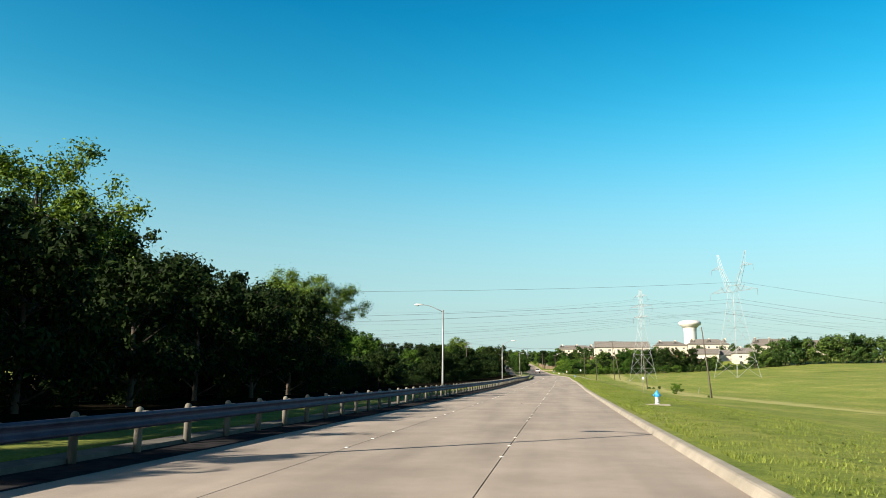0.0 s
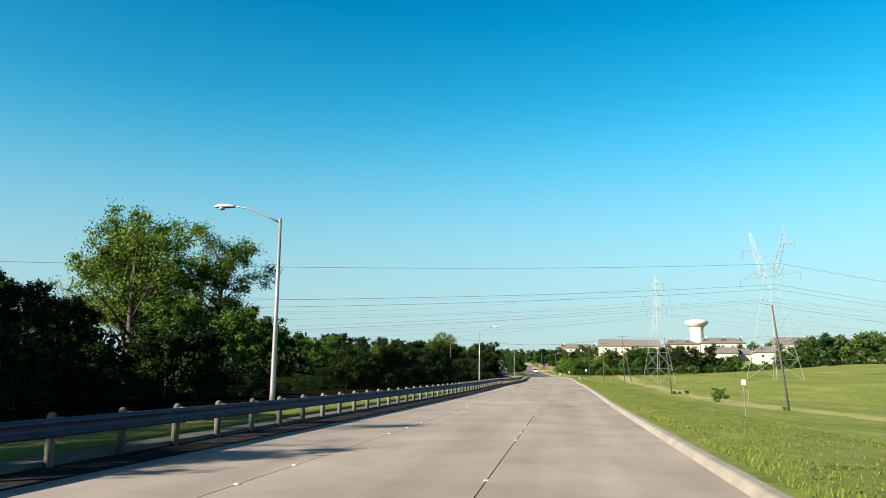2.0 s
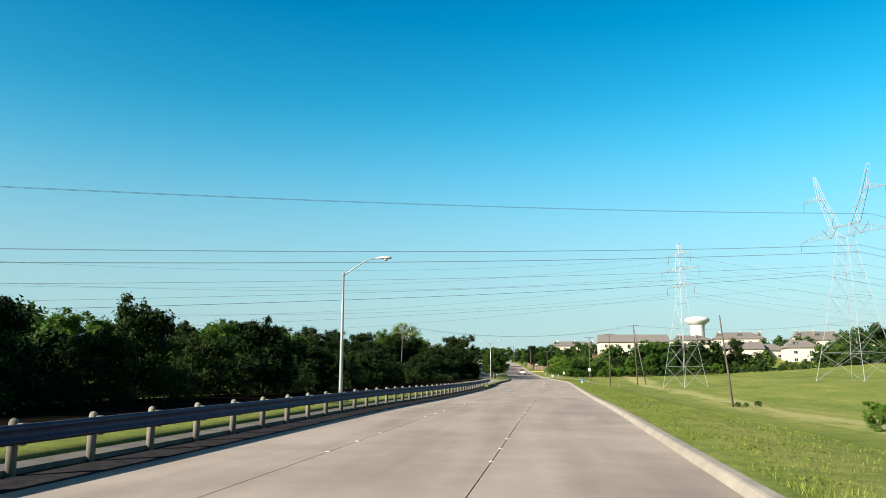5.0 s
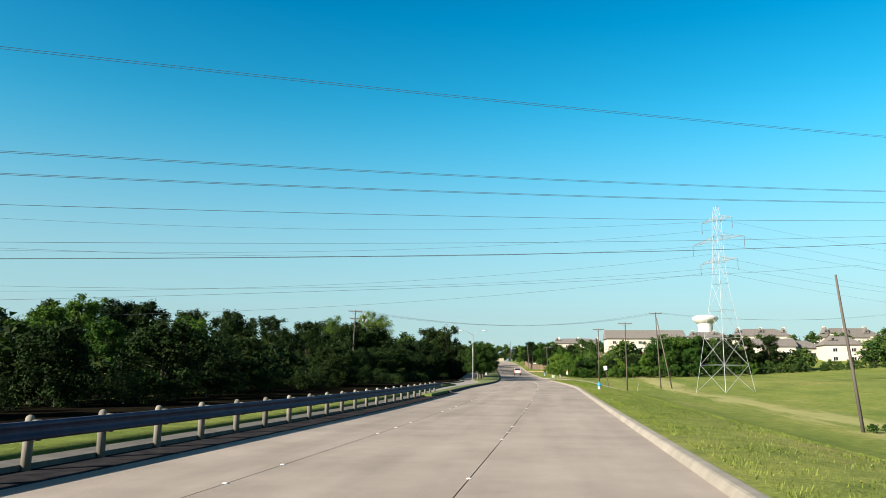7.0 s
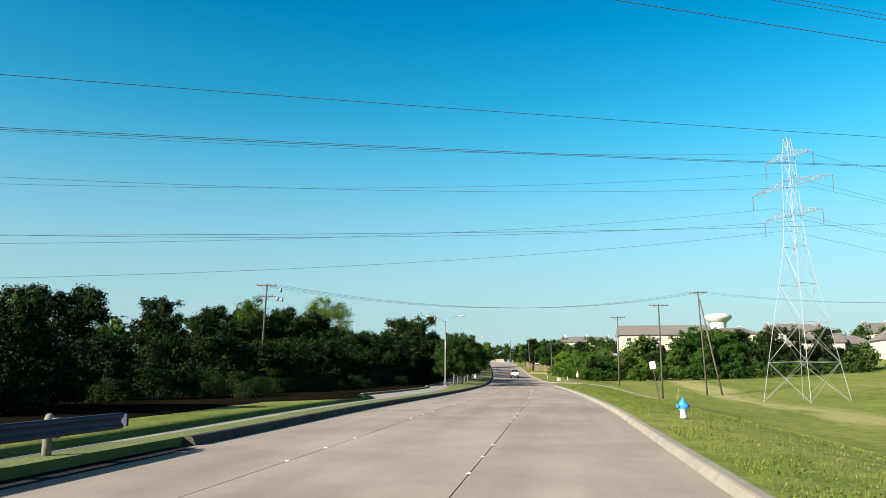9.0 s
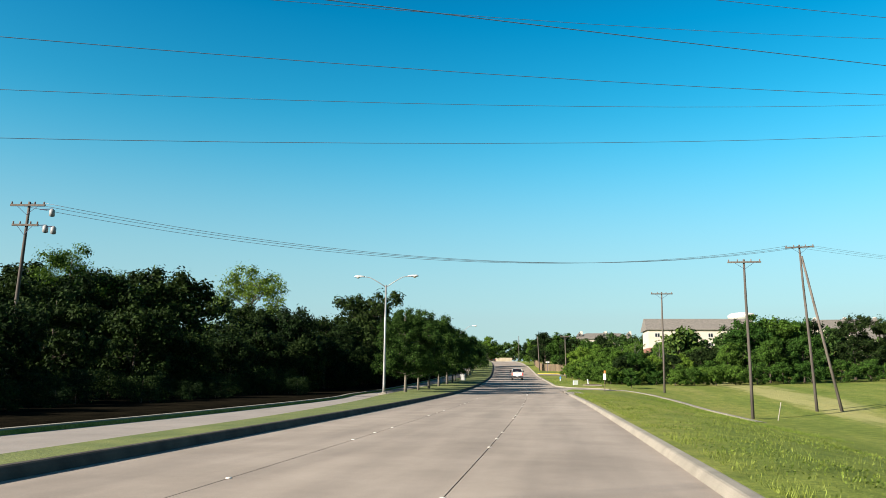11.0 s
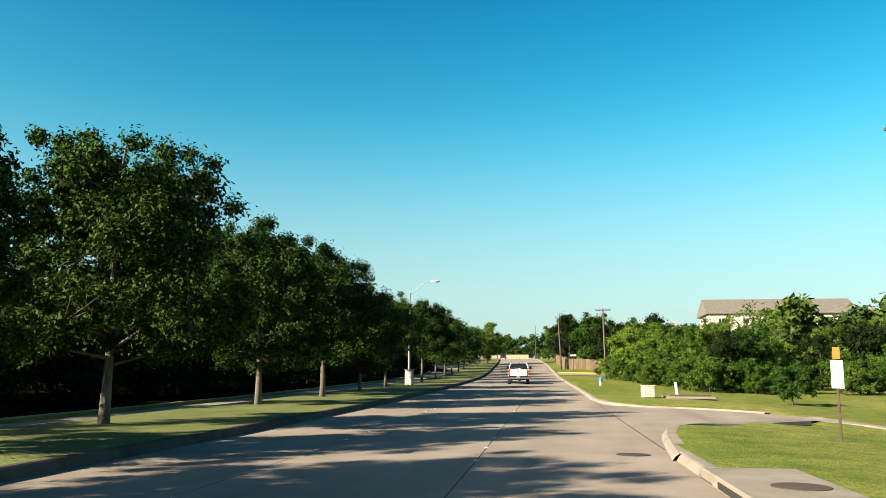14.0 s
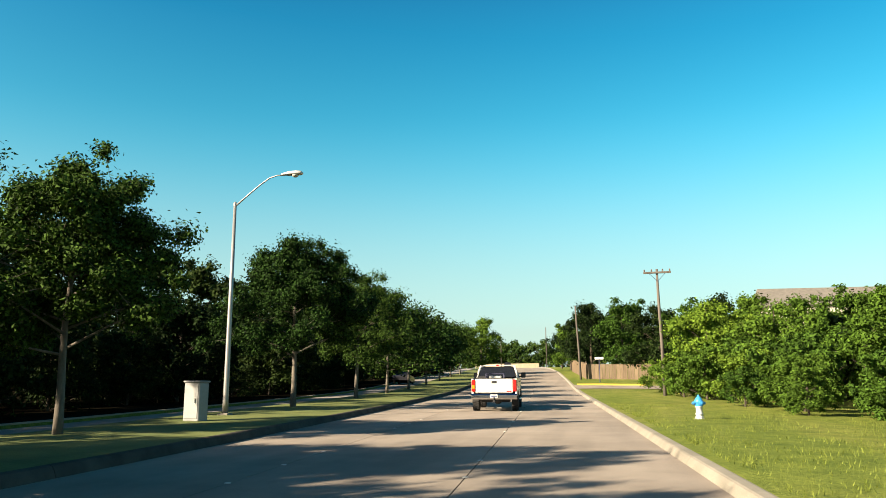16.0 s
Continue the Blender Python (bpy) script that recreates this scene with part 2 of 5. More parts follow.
PAINT_BLUE = plain("blue_car_paint", (0.03, 0.045, 0.12), 0.2, 0.0, 0.6)
GLASS = plain("tinted_glass", (0.010, 0.012, 0.016), 0.05, 0.0, 0.7)
CHROME = plain("chrome", (0.62, 0.62, 0.64), 0.12, 1.0)
RUBBER = mottled("tyre_rubber", (0.014, 0.014, 0.015), (0.03, 0.03, 0.03), 20, 0.85)
BLACK = plain("black_plastic", (0.02, 0.02, 0.022), 0.5)
RED = plain("red_lens", (0.42, 0.012, 0.012), 0.15)
ORANGE = plain("orange_lens", (0.75, 0.22, 0.02), 0.2)
WHITE = plain("white_plate", (0.544, 0.544, 0.530), 0.5)
INK = plain("dark_ink", (0.04, 0.05, 0.12), 0.6)
BLUE = plain("hydrant_blue_paint", (0.024, 0.208, 0.464), 0.4)
BODYWHITE = plain("hydrant_white_paint", (0.36, 0.38, 0.40), 0.45)
SHINGLE = mottled("roof_shingles", (0.088, 0.082, 0.074), (0.140, 0.130, 0.116), 1.5, 0.95, fine=8, vary=0.1)
SIDING = mottled("cream_siding", (0.363, 0.330, 0.275), (0.429, 0.396, 0.341), 0.4, 0.85, stretch=(0.2, 0.2, 4.0), vary=0.06)
BRICK = mottled("red_brick", (0.132, 0.060, 0.045), (0.204, 0.102, 0.072), 2.0, 0.9, fine=20)
TRIM = plain("white_trim_paint", (0.440, 0.429, 0.407), 0.5)
BOXGREEN = plain("pale_green_cabinet_paint", (0.343, 0.383, 0.330), 0.5)
BOXGREY = plain("grey_cabinet_paint", (0.200, 0.210, 0.210), 0.5)
TANK = mottled("water_tower_paint", (0.446, 0.440, 0.422), (0.521, 0.515, 0.496), 0.05, 0.5, bumps=0.0)
RUST = mottled("rusty_sign_post", (0.042, 0.027, 0.021), (0.078, 0.051, 0.036), 8, 0.8)
ORANGE_SIGN = plain("orange_sign_sheet", (0.560, 0.140, 0.021), 0.5)
FENCE = mottled("fence_wood", (0.108, 0.078, 0.051), (0.192, 0.144, 0.096), 2.5, 0.9, stretch=(1, 1, 0.2), vary=0.15)


# ---- mesh helpers ----
class Shape:
    """Collects points and faces for one mesh."""

    def __init__(self):
        self.v, self.f = [], []

    def add(self, points, faces, m=None):
        n = len(self.v)
        self.v += [tuple(m @ Vector(p)) for p in points] if m else [tuple(p) for p in points]
        self.f += [tuple(n + i for i in face) for face in faces]
        return self

    def box(self, cx, cy, cz, sx, sy, sz, bevel=0.0, m=None):
        x, y, z, b = sx / 2, sy / 2, sz / 2, bevel
        if not b:
            pts = [(cx + i * x, cy + j * y, cz + k * z) for k in (-1, 1) for i, j in ((-1, -1), (1, -1), (1, 1), (-1, 1))]
            return self.add(pts, [(3, 2, 1, 0), (4, 5, 6, 7), (0, 1, 5, 4), (1, 2, 6, 5), (2, 3, 7, 6), (3, 0, 4, 7)], m)
        ring = [(-x + b, -y), (x - b, -y), (x, -y + b), (x, y - b), (x - b, y), (-x + b, y), (-x, y - b), (-x, -y + b)]
        ins = [(p * (x - b) / x, q * (y - b) / y) for p, q in ring]
        rows = [(ins, -z), (ring, -z + b), (ring, z - b), (ins, z)]
        pts = [(cx + p, cy + q, cz + h) for r, h in rows for p, q in r]
        faces = [tuple(range(7, -1, -1)), tuple(range(24, 32))]
        faces += [(8 * r + i, 8 * r + (i + 1) % 8, 8 * r + 8 + (i + 1) % 8, 8 * r + 8 + i) for r in range(3) for i in range(8)]
        return self.add(pts, faces, m)

    def tube(self, path, radii, sides=6, cap=True):
        path = [Vector(p) for p in path]
        if not hasattr(radii, "__len__"):
            radii = [radii] * len(path)
        pts = []
        for i, p in enumerate(path):
            d = (path[min(i + 1, len(path) - 1)] - path[max(i - 1, 0)]).normalized()
            a = d.cross(Vector((0, 0, 1)) if abs(d.z) < 0.9 else Vector((1, 0, 0))).normalized()
            b = d.cross(a)
            pts += [p + (a * math.cos(k) + b * math.sin(k)) * radii[i] for k in (2 * math.pi * j / sides for j in range(sides))]
        n = len(path)
        faces = [(i * sides + j, i * sides + (j + 1) % sides, (i + 1) * sides + (j + 1) % sides, (i + 1) * sides + j) for i in range(n - 1) for j in range(sides)]
        if cap:
            faces += [tuple(range(sides - 1, -1, -1)), tuple(range((n - 1) * sides, n * sides))]
        return self.add(pts, faces)

    def lathe(self, profile, sides=16, m=None):
        pts = [(r * math.cos(2 * math.pi * j / sides), r * math.sin(2 * math.pi * j / sides), z) for r, z in profile for j in range(sides)]
        n = len(profile)
        faces = [(i * sides + j, i * sides + (j + 1) % sides, (i + 1) * sides + (j + 1) % sides, (i + 1) * sides + j) for i in range(n - 1) for j in range(sides)]
        faces += [tuple(range(sides - 1, -1, -1)), tuple(range((n - 1) * sides, n * sides))]
        return self.add(pts, faces, m)

    def prism(self, outline, axis, lo, hi, m=None):
        """A flat outline of (a, b) pairs drawn out along an axis from lo to hi."""
        put = {"x": lambda a, b, c: (c, a, b), "y": lambda a, b, c: (a, c, b), "z": lambda a, b, c: (a, b, c)}[axis]
        n = len(outline)
        pts = [put(a, b, c) for c in (lo, hi) for a, b in outline]
        faces = [tuple(range(n - 1, -1, -1)), tuple(range(n, 2 * n))] + [(i, (i + 1) % n, n + (i + 1) % n, n + i) for i in range(n)]
        return self.add(pts, faces, m)

    def sweep(self, rows, close=False):
        """A skin over rows of equally many points."""
        k = len(rows[0])
        pts = [p for r in rows for p in r]
        span = k if close else k - 1
        faces = [(i * k + j, i * k + (j + 1) % k, (i + 1) * k + (j + 1) % k, (i + 1) * k + j) for i in range(len(rows) - 1) for j in range(span)]
        return self.add(pts, faces)

    def mesh(self, name, mat, smooth=False):
        me = bpy.data.meshes.new(name)
        me.from_pydata(self.v, [], self.f)
        me.materials.append(mat)
        bm = bmesh.new()
        bm.from_mesh(me)
        bmesh.ops.recalc_face_normals(bm, faces=bm.faces)
        bm.to_mesh(me)
        bm.free()
        if smooth:
            me.shade_smooth()
        return me


def part(name, shape, mat, parent, label="", smooth=False, at=None):
    """One mesh object under a thing or a part."""
    ob = new(name, shape if isinstance(shape, bpy.types.Mesh) else shape.mesh(name, mat, smooth))
    ob.parent = parent
    if at is not None:
        ob.matrix_basis = at
    return tagged(ob, label) if label else ob


def thing(name, label, category, at=None, group="", kind=""):
    ob = new(name)
    ob.empty_display_size = 0.2
    if at is not None:
        ob.matrix_basis = at
    return tagged(ob, label, category, group, kind)


def solid(name, shape, mat, label, category, kind="", smooth=False, at=None, group=""):
    ob = new(name, shape.mesh(name, mat, smooth))
    if at is not None:
        ob.matrix_basis = at
    return tagged(ob, label, category, group, kind)


# ---- the lie of the land ----
LINE = [(-80, -1.3, -0.25), (0, 0.0, 0.0), (22.6, 0.33, 0.09), (45, 0.71, 0.21), (67, 1.1, 0.34), (89, 1.53, 0.50), (120, 2.3, 0.83), (143.7, 2.78, 1.14),
        (165, 3.2, 1.28), (190, 3.55, 1.55), (215, 3.72, 1.95), (231, 3.75, 2.24), (253, 3.56, 2.45), (275, 3.1, 2.66), (296, 2.43, 2.89), (317, 1.55, 3.14),
        (337, 0.52, 3.54), (347.5, 0.0, 3.80), (370, -1.35, 4.42), (394, -2.98, 5.15), (410, -4.15, 5.72), (422, -5.05, 6.28), (440, -6.5, 7.35), (480, -10.0, 9.7), (528, -15.2, 12.2), (560, -20.5, 13.4), (600, -29.0, 14.4), (800, -80, 17), (2600, -500, 22)]
LINE_OFF = [(-80, 1.0), (15, 1.03), (100, 1.1), (115, 1.2), (167, 1.45), (290, 1.4), (2600, 1.4)]


def curve(table, y, col=1):
    """Smooth interpolation of a table by its first column."""
    n = len(table)
    i = max(0, min(n - 2, next((k for k in range(n - 1) if y < table[k + 1][0]), n - 2)))
    y0, y1, a, b = table[i][0], table[i + 1][0], table[i][col], table[i + 1][col]
    h = y1 - y0
    sl = (b - a) / h
    s0 = sl if i == 0 else ((table[i + 1][col] - table[i - 1][col]) / (table[i + 1][0] - table[i - 1][0]))
    s1 = sl if i == n - 2 else ((table[i + 2][col] - a) / (table[i + 2][0] - y0))
    t = (y - y0) / h
    if t < 0 or t > 1:
        return a + sl * (y - y0)
    return (2 * t**3 - 3 * t**2 + 1) * a + (t**3 - 2 * t**2 + t) * h * s0 + (-2 * t**3 + 3 * t**2) * b + (t**3 - t**2) * h * s1


def lane_x(y):
    """x of the joint at the left of the kerbside lane."""
    return curve(LINE, y, 1) - curve(LINE_OFF, y)


def road_z(y):
    return curve(LINE, y, 2)


def step(a, b, v):
    t = max(0.0, min(1.0, (v - a) / (b - a)))
    return t * t * (3 - 2 * t)


KERB_R, KERB_L = 3.58, -6.4
FALL = [(-300, 1.2), (0, 1.2), (60, 1.5), (140, 2.5), (219, 2.9), (280, 2.2), (310, 1.9), (325, 1.2), (340, 0.7), (365, 0.45), (450, 0.2), (2600, 0.0)]
RISE = [(-300, 2.0), (100, 3.0), (200, 4.0), (280, 4.5), (400, 5.0), (500, 3.6), (700, 3.0), (2600, 5.0)]
MEDIAN_EDGE = [(-300, -7.39), (195, -7.39), (214, -7.39), (230, -7.5), (250, -7.7), (258, -7.9), (268, -8.1), (285, -9.2), (297, -10.4), (320, -11.9), (345, -12.3), (400, -12.3), (2600, -12.3)]
FAR_EDGE = [(-300, -7.95), (190, -7.95), (206, -8.6), (236, -9.3), (247, -9.7), (250, -11.2), (255, -12.0), (268, -11.9), (292, -12.3), (304, -13.7), (340, -15.1), (380, -15.8), (2600, -16.8)]


DRIVE_NEAR = [(3.5, 321.0), (4.0, 326.0), (4.6, 329.0), (5.6, 331.2), (7.6, 333.0), (9.5, 335.0), (11.0, 336.5), (12, 337)]
DRIVE_FAR = [(3.5, 350.0), (3.62, 347.0), (3.85, 344.8), (4.3, 343.4), (5.3, 342.6), (6.9, 342.3), (8.5, 341.6), (9.5, 340.8), (11.0, 339.0), (12, 338)]


def drive_near(u):
    return curve(DRIVE_NEAR, u)


def drive_far(u):
    return curve(DRIVE_FAR, u)


def land(u, y):
    """Height of the ground at u metres to the right of the lane joint, at the station y."""
    z = road_z(y)
    if u > 0:
        z += 0.13 - curve(FALL, y) * step(4.6, 20, u) * (1 - step(32, 64, u)) + curve(RISE, y) * step(62, 160, u)
        if 316 < y < 355 and u < 11:
            near, far = drive_near(u), drive_far(u)
            z -= 0.34 * step(-1.0, 0.2, y - near) * step(-1.4, 0.2, far - y) * step(11.5, 9.5, u)
        if y > 395:
            z += 2.6 * step(410, 500, y) * step(14, 50, u)
    elif u > -6.5:
        z += 0.13
    else:
        z += 0.13 + 0.5 * step(-20, -60, u) - 0.5 * step(-22, -30, u) * step(260, 200, y)
    far = step(600, 1500, abs(u)) + step(700, 1500, y)
    return z * (1 - min(1, far) * 0.15) + 0.04 * noise.noise((u * 0.35, y * 0.35, 0)) * step(5, 12, abs(u + 2))


def on(u, y, dz=0.0):
    return Vector((lane_x(y) + u, y, land(u, y) + dz))


def spot(x, y, dz=0.0):
    """The ground under x, y."""
    return Vector((x, y, land(x - lane_x(y), y) + dz))


# ---- ground ----
def turn_of(y):
    return -math.degrees(math.atan2(lane_x(y + 2) - lane_x(y - 2), 4.0))


def grade_of(y):
    return math.degrees(math.atan2(road_z(y + 2) - road_z(y - 2), 4.0))


def build_ground():
    ys = [-260, -160, -100, -60] + [-40 + 3.0 * i for i in range(178)] + [500 + 8 * i for i in range(14)] + [625, 680, 760, 880, 1050, 1300, 1700, 2300]
    left = [1800, 900, 450, 250, 160, 110, 80, 60, 46, 36, 28, 21, 15, 10, 6.5, 4, 2.2, 1.0, 0.0]
    right = [0.0, 0.05, 0.2, 0.5, 1.1, 1.8, 2.7, 3.8, 5.2, 7, 9, 11.5, 14, 17, 20, 24, 29, 36, 45, 56, 70, 88, 110, 140, 190, 280, 450, 900, 1800]
    rows = []
    for y in ys:
        e, x0 = curve(FAR_EDGE, y), lane_x(y)
        us = [e - d for d in left]
        row = [(x0 + u, y, land(u, y)) for u in us]
        row += [(x0 + e + 0.1, y, road_z(y) - 0.6), (x0 + 3.78, y, road_z(y) - 0.6)]
        row += [(x0 + 3.83 + d, y, land(3.83 + d, y)) for d in right]
        rows.append(row)
    return tagged(new("ground", Shape().sweep(rows).mesh("ground", GROUND, True)), "rough mown grass verge and open field", "grass", "", "structure")


build_ground()


def strip(ua, ub, y0, y1, dy, top, depth=0.0, skew=0.0):
    """A band that follows the road between two offsets, as a closed slab if it has a depth. Offsets may be numbers or functions of y."""
    s = Shape()
    n = max(1, round((y1 - y0) / dy))
    fa, fb = (ua if callable(ua) else lambda y: ua), (ub if callable(ub) else lambda y: ub)
    rows = []
    for i in range(n + 1):
        y = y0 + (y1 - y0) * i / n
        a, b, x0 = fa(y), fb(y), lane_x(y)
        ya, yb = y + skew * a, y + skew * b
        za, zb = road_z(ya) + top, road_z(yb) + top
        pts = [(lane_x(ya) + a, ya, za), (lane_x(yb) + b, yb, zb)]
        if depth:
            pts += [(lane_x(yb) + b, yb, zb - depth), (lane_x(ya) + a, ya, za - depth)]
        rows.append(pts)
    s.sweep(rows, close=bool(depth))
    if depth:
        k = len(s.v)
        s.f += [(3, 2, 1, 0), (k - 4, k - 3, k - 2, k - 1)]
    return s


# ---- carriageway: slabs between sealed joints ----
CRACKS = [(-2.75, 43.5, -2.65, 45.1, 0.012), (-2.1, 45.15, -1.35, 45.45, 0.01), (-1.45, 44.0, -1.35, 45.4, 0.018)]
road = thing("road", "three-lane pale concrete carriageway with dark sealed joints", "road", kind="structure")
part("road_bed", strip(-6.6, 3.8, -60, 900, 6, -0.02, 0.3), BASE, road, "dark bed under the slabs")
for a, b in ((-6.38, -3.410), (-3.390, -0.010), (0.010, 3.56)):
    y = -44.0
    while y < 452:
        part("slab", strip(a, b, y + 0.004, y + 24.4, 3, 0.0, 0.02), ROAD, road)
        y += 24.4
    part("far_slab", strip(a, b, y, 900, 8, 0.0, 0.02), ROAD, road)
for x0, y0, x1, y1, w in CRACKS:
    n = 9
    pts = [(x0 + (x1 - x0) * k / n + 0.05 * math.sin(k * 2.3 + x0 * 9), y0 + (y1 - y0) * k / n + 0.09 * math.sin(k * 1.7 + y0)) for k in range(n + 1)]
    part("crack", Shape().sweep([[(px - w, py, road_z(py) + 0.003), (px + w, py + w, road_z(py) + 0.003)] for px, py in pts]), SEAL, road, "dark crack in the concrete")


def kerb_run(u, y0, y1, side, lift=1.0):
    """A kerb with a sloped face: side +1 has the road on its left; lift scales its height."""
    rows = []
    n = max(1, round((y1 - y0) / 3))
    for i in range(n + 1):
        y = y0 + (y1 - y0) * i / n
        x0, z = lane_x(y), road_z(y)
        rows.append([(x0 + u + side * o, y, z + h * lift) for o, h in ((-0.02, -0.05), (-0.02, 0.004), (0.02, 0.08), (0.06, 0.125), (0.10, 0.14), (0.24, 0.14), (0.28, 0.13), (0.28, -0.05))])
    s = Shape().sweep(rows, close=True)
    k = len(s.v)
    s.f += [tuple(range(8)), tuple(range(k - 8, k))]
    return s


kerb = thing("kerb", "pale concrete kerb along the grass verge", "kerb", kind="structure")
y = -42.0
while y < 308:
    part("kerb_stone", kerb_run(KERB_R, y, y + 11.98, 1), KERB, kerb)
    y += 12.0
y = 349.6
while y < 640:
    part("kerb_stone", kerb_run(KERB_R, y, y + 11.98, 1), KERB, kerb)
    y += 12.0
# darker copy of the kerb concrete, with the shade of its face in the colour
kerb2 = thing("kerb", "concrete kerb along the grassy median, coloured dark for its shade", "kerb", kind="structure")
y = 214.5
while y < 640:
    part("kerb_stone", kerb_run(KERB_L, y, y + 11.98, -1, 1.4), KERB_SHADE, kerb2)
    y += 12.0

# floor of the wood: the trees' shade is put into its near-black colour
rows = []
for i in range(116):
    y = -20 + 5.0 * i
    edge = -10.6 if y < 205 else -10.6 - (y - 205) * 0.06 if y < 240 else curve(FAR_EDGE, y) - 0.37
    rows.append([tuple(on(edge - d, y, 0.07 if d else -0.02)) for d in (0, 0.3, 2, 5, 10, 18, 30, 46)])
tagged(new("woodland_floor", Shape().sweep(rows).mesh("woodland_floor", FLOOR_SHADE, True)), "soil under the trees with their shade in its near-black colour", "ground", "", "structure")

# median strip and opposite carriageway
tagged(new("mow_strip", strip(-8.05, -7.2, -60, 214, 3, 0.10, 0.30).mesh("mow_strip", LEDGE)), "raised grey concrete mow strip under the guard rail", "pavement", "", "structure")
# the black strip beside the lanes paints in the shadow below the rail
tagged(new("shade_strip", strip(-7.195, -6.09, -60, 214, 3, 0.008, 0.30).mesh("shade_strip", STRIP_BLACK)), "black strip painted in for the shadow beside the concrete lanes", "gutter", "", "structure")
tagged(new("median", strip(lambda y: curve(MEDIAN_EDGE, y), KERB_L - 0.275, 206, 640, 3, 0.185, 0.3).mesh("median", MEDIAN)), "narrow grass median strip between the carriageways", "median", "", "structure")
tagged(new("rear_strip", strip(-8.6, -8.055, -60, 198, 3, 0.03, 0.3).mesh("rear_strip", STRIP_BLACK)), "dark strip behind the guard rail", "pavement", "", "structure")
tagged(new("opposite_road", strip(lambda y: curve(FAR_EDGE, y) - 0.1, lambda y: curve(MEDIAN_EDGE, y) - 0.0, 198, 900, 3, 0.02, 0.3).mesh("opposite_road", OLD_ROAD)), "weathered grey concrete carriageway for oncoming traffic", "road", "", "structure")

far_kerb = thing("kerb", "weathered concrete kerb along the wooded side", "kerb", kind="structure")
y = 254.0
while y < 620:
    part("kerb_stone", strip(lambda v: curve(FAR_EDGE, v) - 0.34, lambda v: curve(FAR_EDGE, v) - 0.12, y, y + 11.98, 3, 0.17, 0.3), KERB, far_kerb)
    y += 12.0

# driveway opening with its kerb returns
drive = thing("driveway", "pale concrete driveway opening through the kerb", "driveway", kind="structure")


rows = []
for i in range(31):
    u = 3.5 + 7.5 * i / 30
    ya, yb = drive_near(u), drive_far(u)
    rows.append([(lane_x(ya + (yb - ya) * k / 10) + u, ya + (yb - ya) * k / 10, road_z(ya + (yb - ya) * k / 10) + 0.006 - 0.022 * (u - 3.5)) for k in range(11)])
part("apron", Shape().sweep(rows), ROAD, drive, smooth=True)
for edge, side in ((DRIVE_NEAR, -1), (DRIVE_FAR, 1)):
    rows = []
    for i in range(31):
        u = 3.5 + 6.5 * i / 30
        p, q = curve(edge, u), curve(edge, u + 0.05)
        d = Vector((0.05, q - p, 0)).normalized()
        nrm = Vector((-d.y, d.x, 0)) * side
        z = road_z(p) - 0.022 * (u - 3.5)
        h = 0.13 - 0.09 * step(4.2, 7.0, u)
        rows.append([(lane_x(p) + u + nrm.x * o, p + nrm.y * o, z + k) for o, k in ((-0.03, -0.1), (-0.02, 0.012), (0.03, 0.08), (0.10, h), (0.34, h), (0.38, -0.1))])
    part("kerb_return", Shape().sweep(rows, close=True), KERB, drive, "curved kerb return")
part("joint_seal", Shape().sweep([[(lane_x(yy) + 3.62 + k, yy, road_z(yy) + 0.006) for k in (0, 0.035)] for yy in (323 + 2.6 * i for i in range(11))]), SEAL, drive, "dark sealed joint")
part("kerb_stone", kerb_run(KERB_R, 308.05, 310.4, 1), KERB, kerb)
part("kerb_stone", kerb_run(KERB_R, 319.0, 321.4, 1), KERB, kerb)
# second opening further up, with a yellow painted kerb
side_drive = thing("driveway", "pale concrete side drive with a yellow painted kerb", "driveway", kind="structure")
part("apron", Shape().sweep([[tuple(on(3.6 + 0.9 * i, 415.5 + (8.0 + 1.5 * (i == 0)) * k / 6, 0.045)) for k in range(7)] for i in range(13)]), ROAD, side_drive)
for i in range(4):
    part("kerb_return", Shape().sweep([[tuple(on(4.1 + 1.6 * i + 1.58 * j / 3 , 424.0 + o, h)) for o, h in ((0, -0.1), (0.02, 0.16), (0.2, 0.18), (0.24, -0.1))] for j in range(4)], close=True), YELLOW, side_drive, "yellow painted kerb")
# manhole in the mouth of the drive
man = thing("manhole", "dark round manhole cover set in the concrete", "manhole", pose(lane_x(322) + 2.9, 322, road_z(322) + 0.002, 0, 0, 0))
part("cover", Shape().lathe([(0.33, 0.0), (0.33, 0.006), (0.05, 0.008)], 20), SEAL, man)

# footpath of pale concrete from the drive back across the verge
path_pts = [(9.3, 340.5), (11.0, 338.2), (12.4, 335.0), (13.5, 331.0), (14.6, 324.0), (16.0, 316.0), (17.6, 305.0)]
rows = []
for (u, yy), (u2, y2) in zip(path_pts, path_pts[1:] + [(18.2, 301.0)]):
    d = Vector((u2 - u, y2 - yy, 0)).normalized()
    n = Vector((-d.y, d.x, 0)) * 0.42
    a, b = on(u + n.x, yy + n.y, 0.05), on(u - n.x, yy - n.y, 0.05)
    rows.append([tuple(a), tuple(b), tuple(b - Vector((0, 0, 0.2))), tuple(a - Vector((0, 0, 0.2)))])
tagged(new("footpath", Shape().sweep(rows, close=True).mesh("footpath", KERB)), "narrow pale concrete footpath across the grass", "path", "", "structure")
inlet = thing("storm_drain", "long concrete kerb inlet with a dark slot and two round lids", "drain", pose(lane_x(314.7) + KERB_R, 314.7, road_z(314.7), grade_of(314.7), 0, turn_of(314.7)))
part("top_slab", Shape().box(0.7, 0, 0.06, 1.4, 8.5, 0.17, 0.03), KERB, inlet)
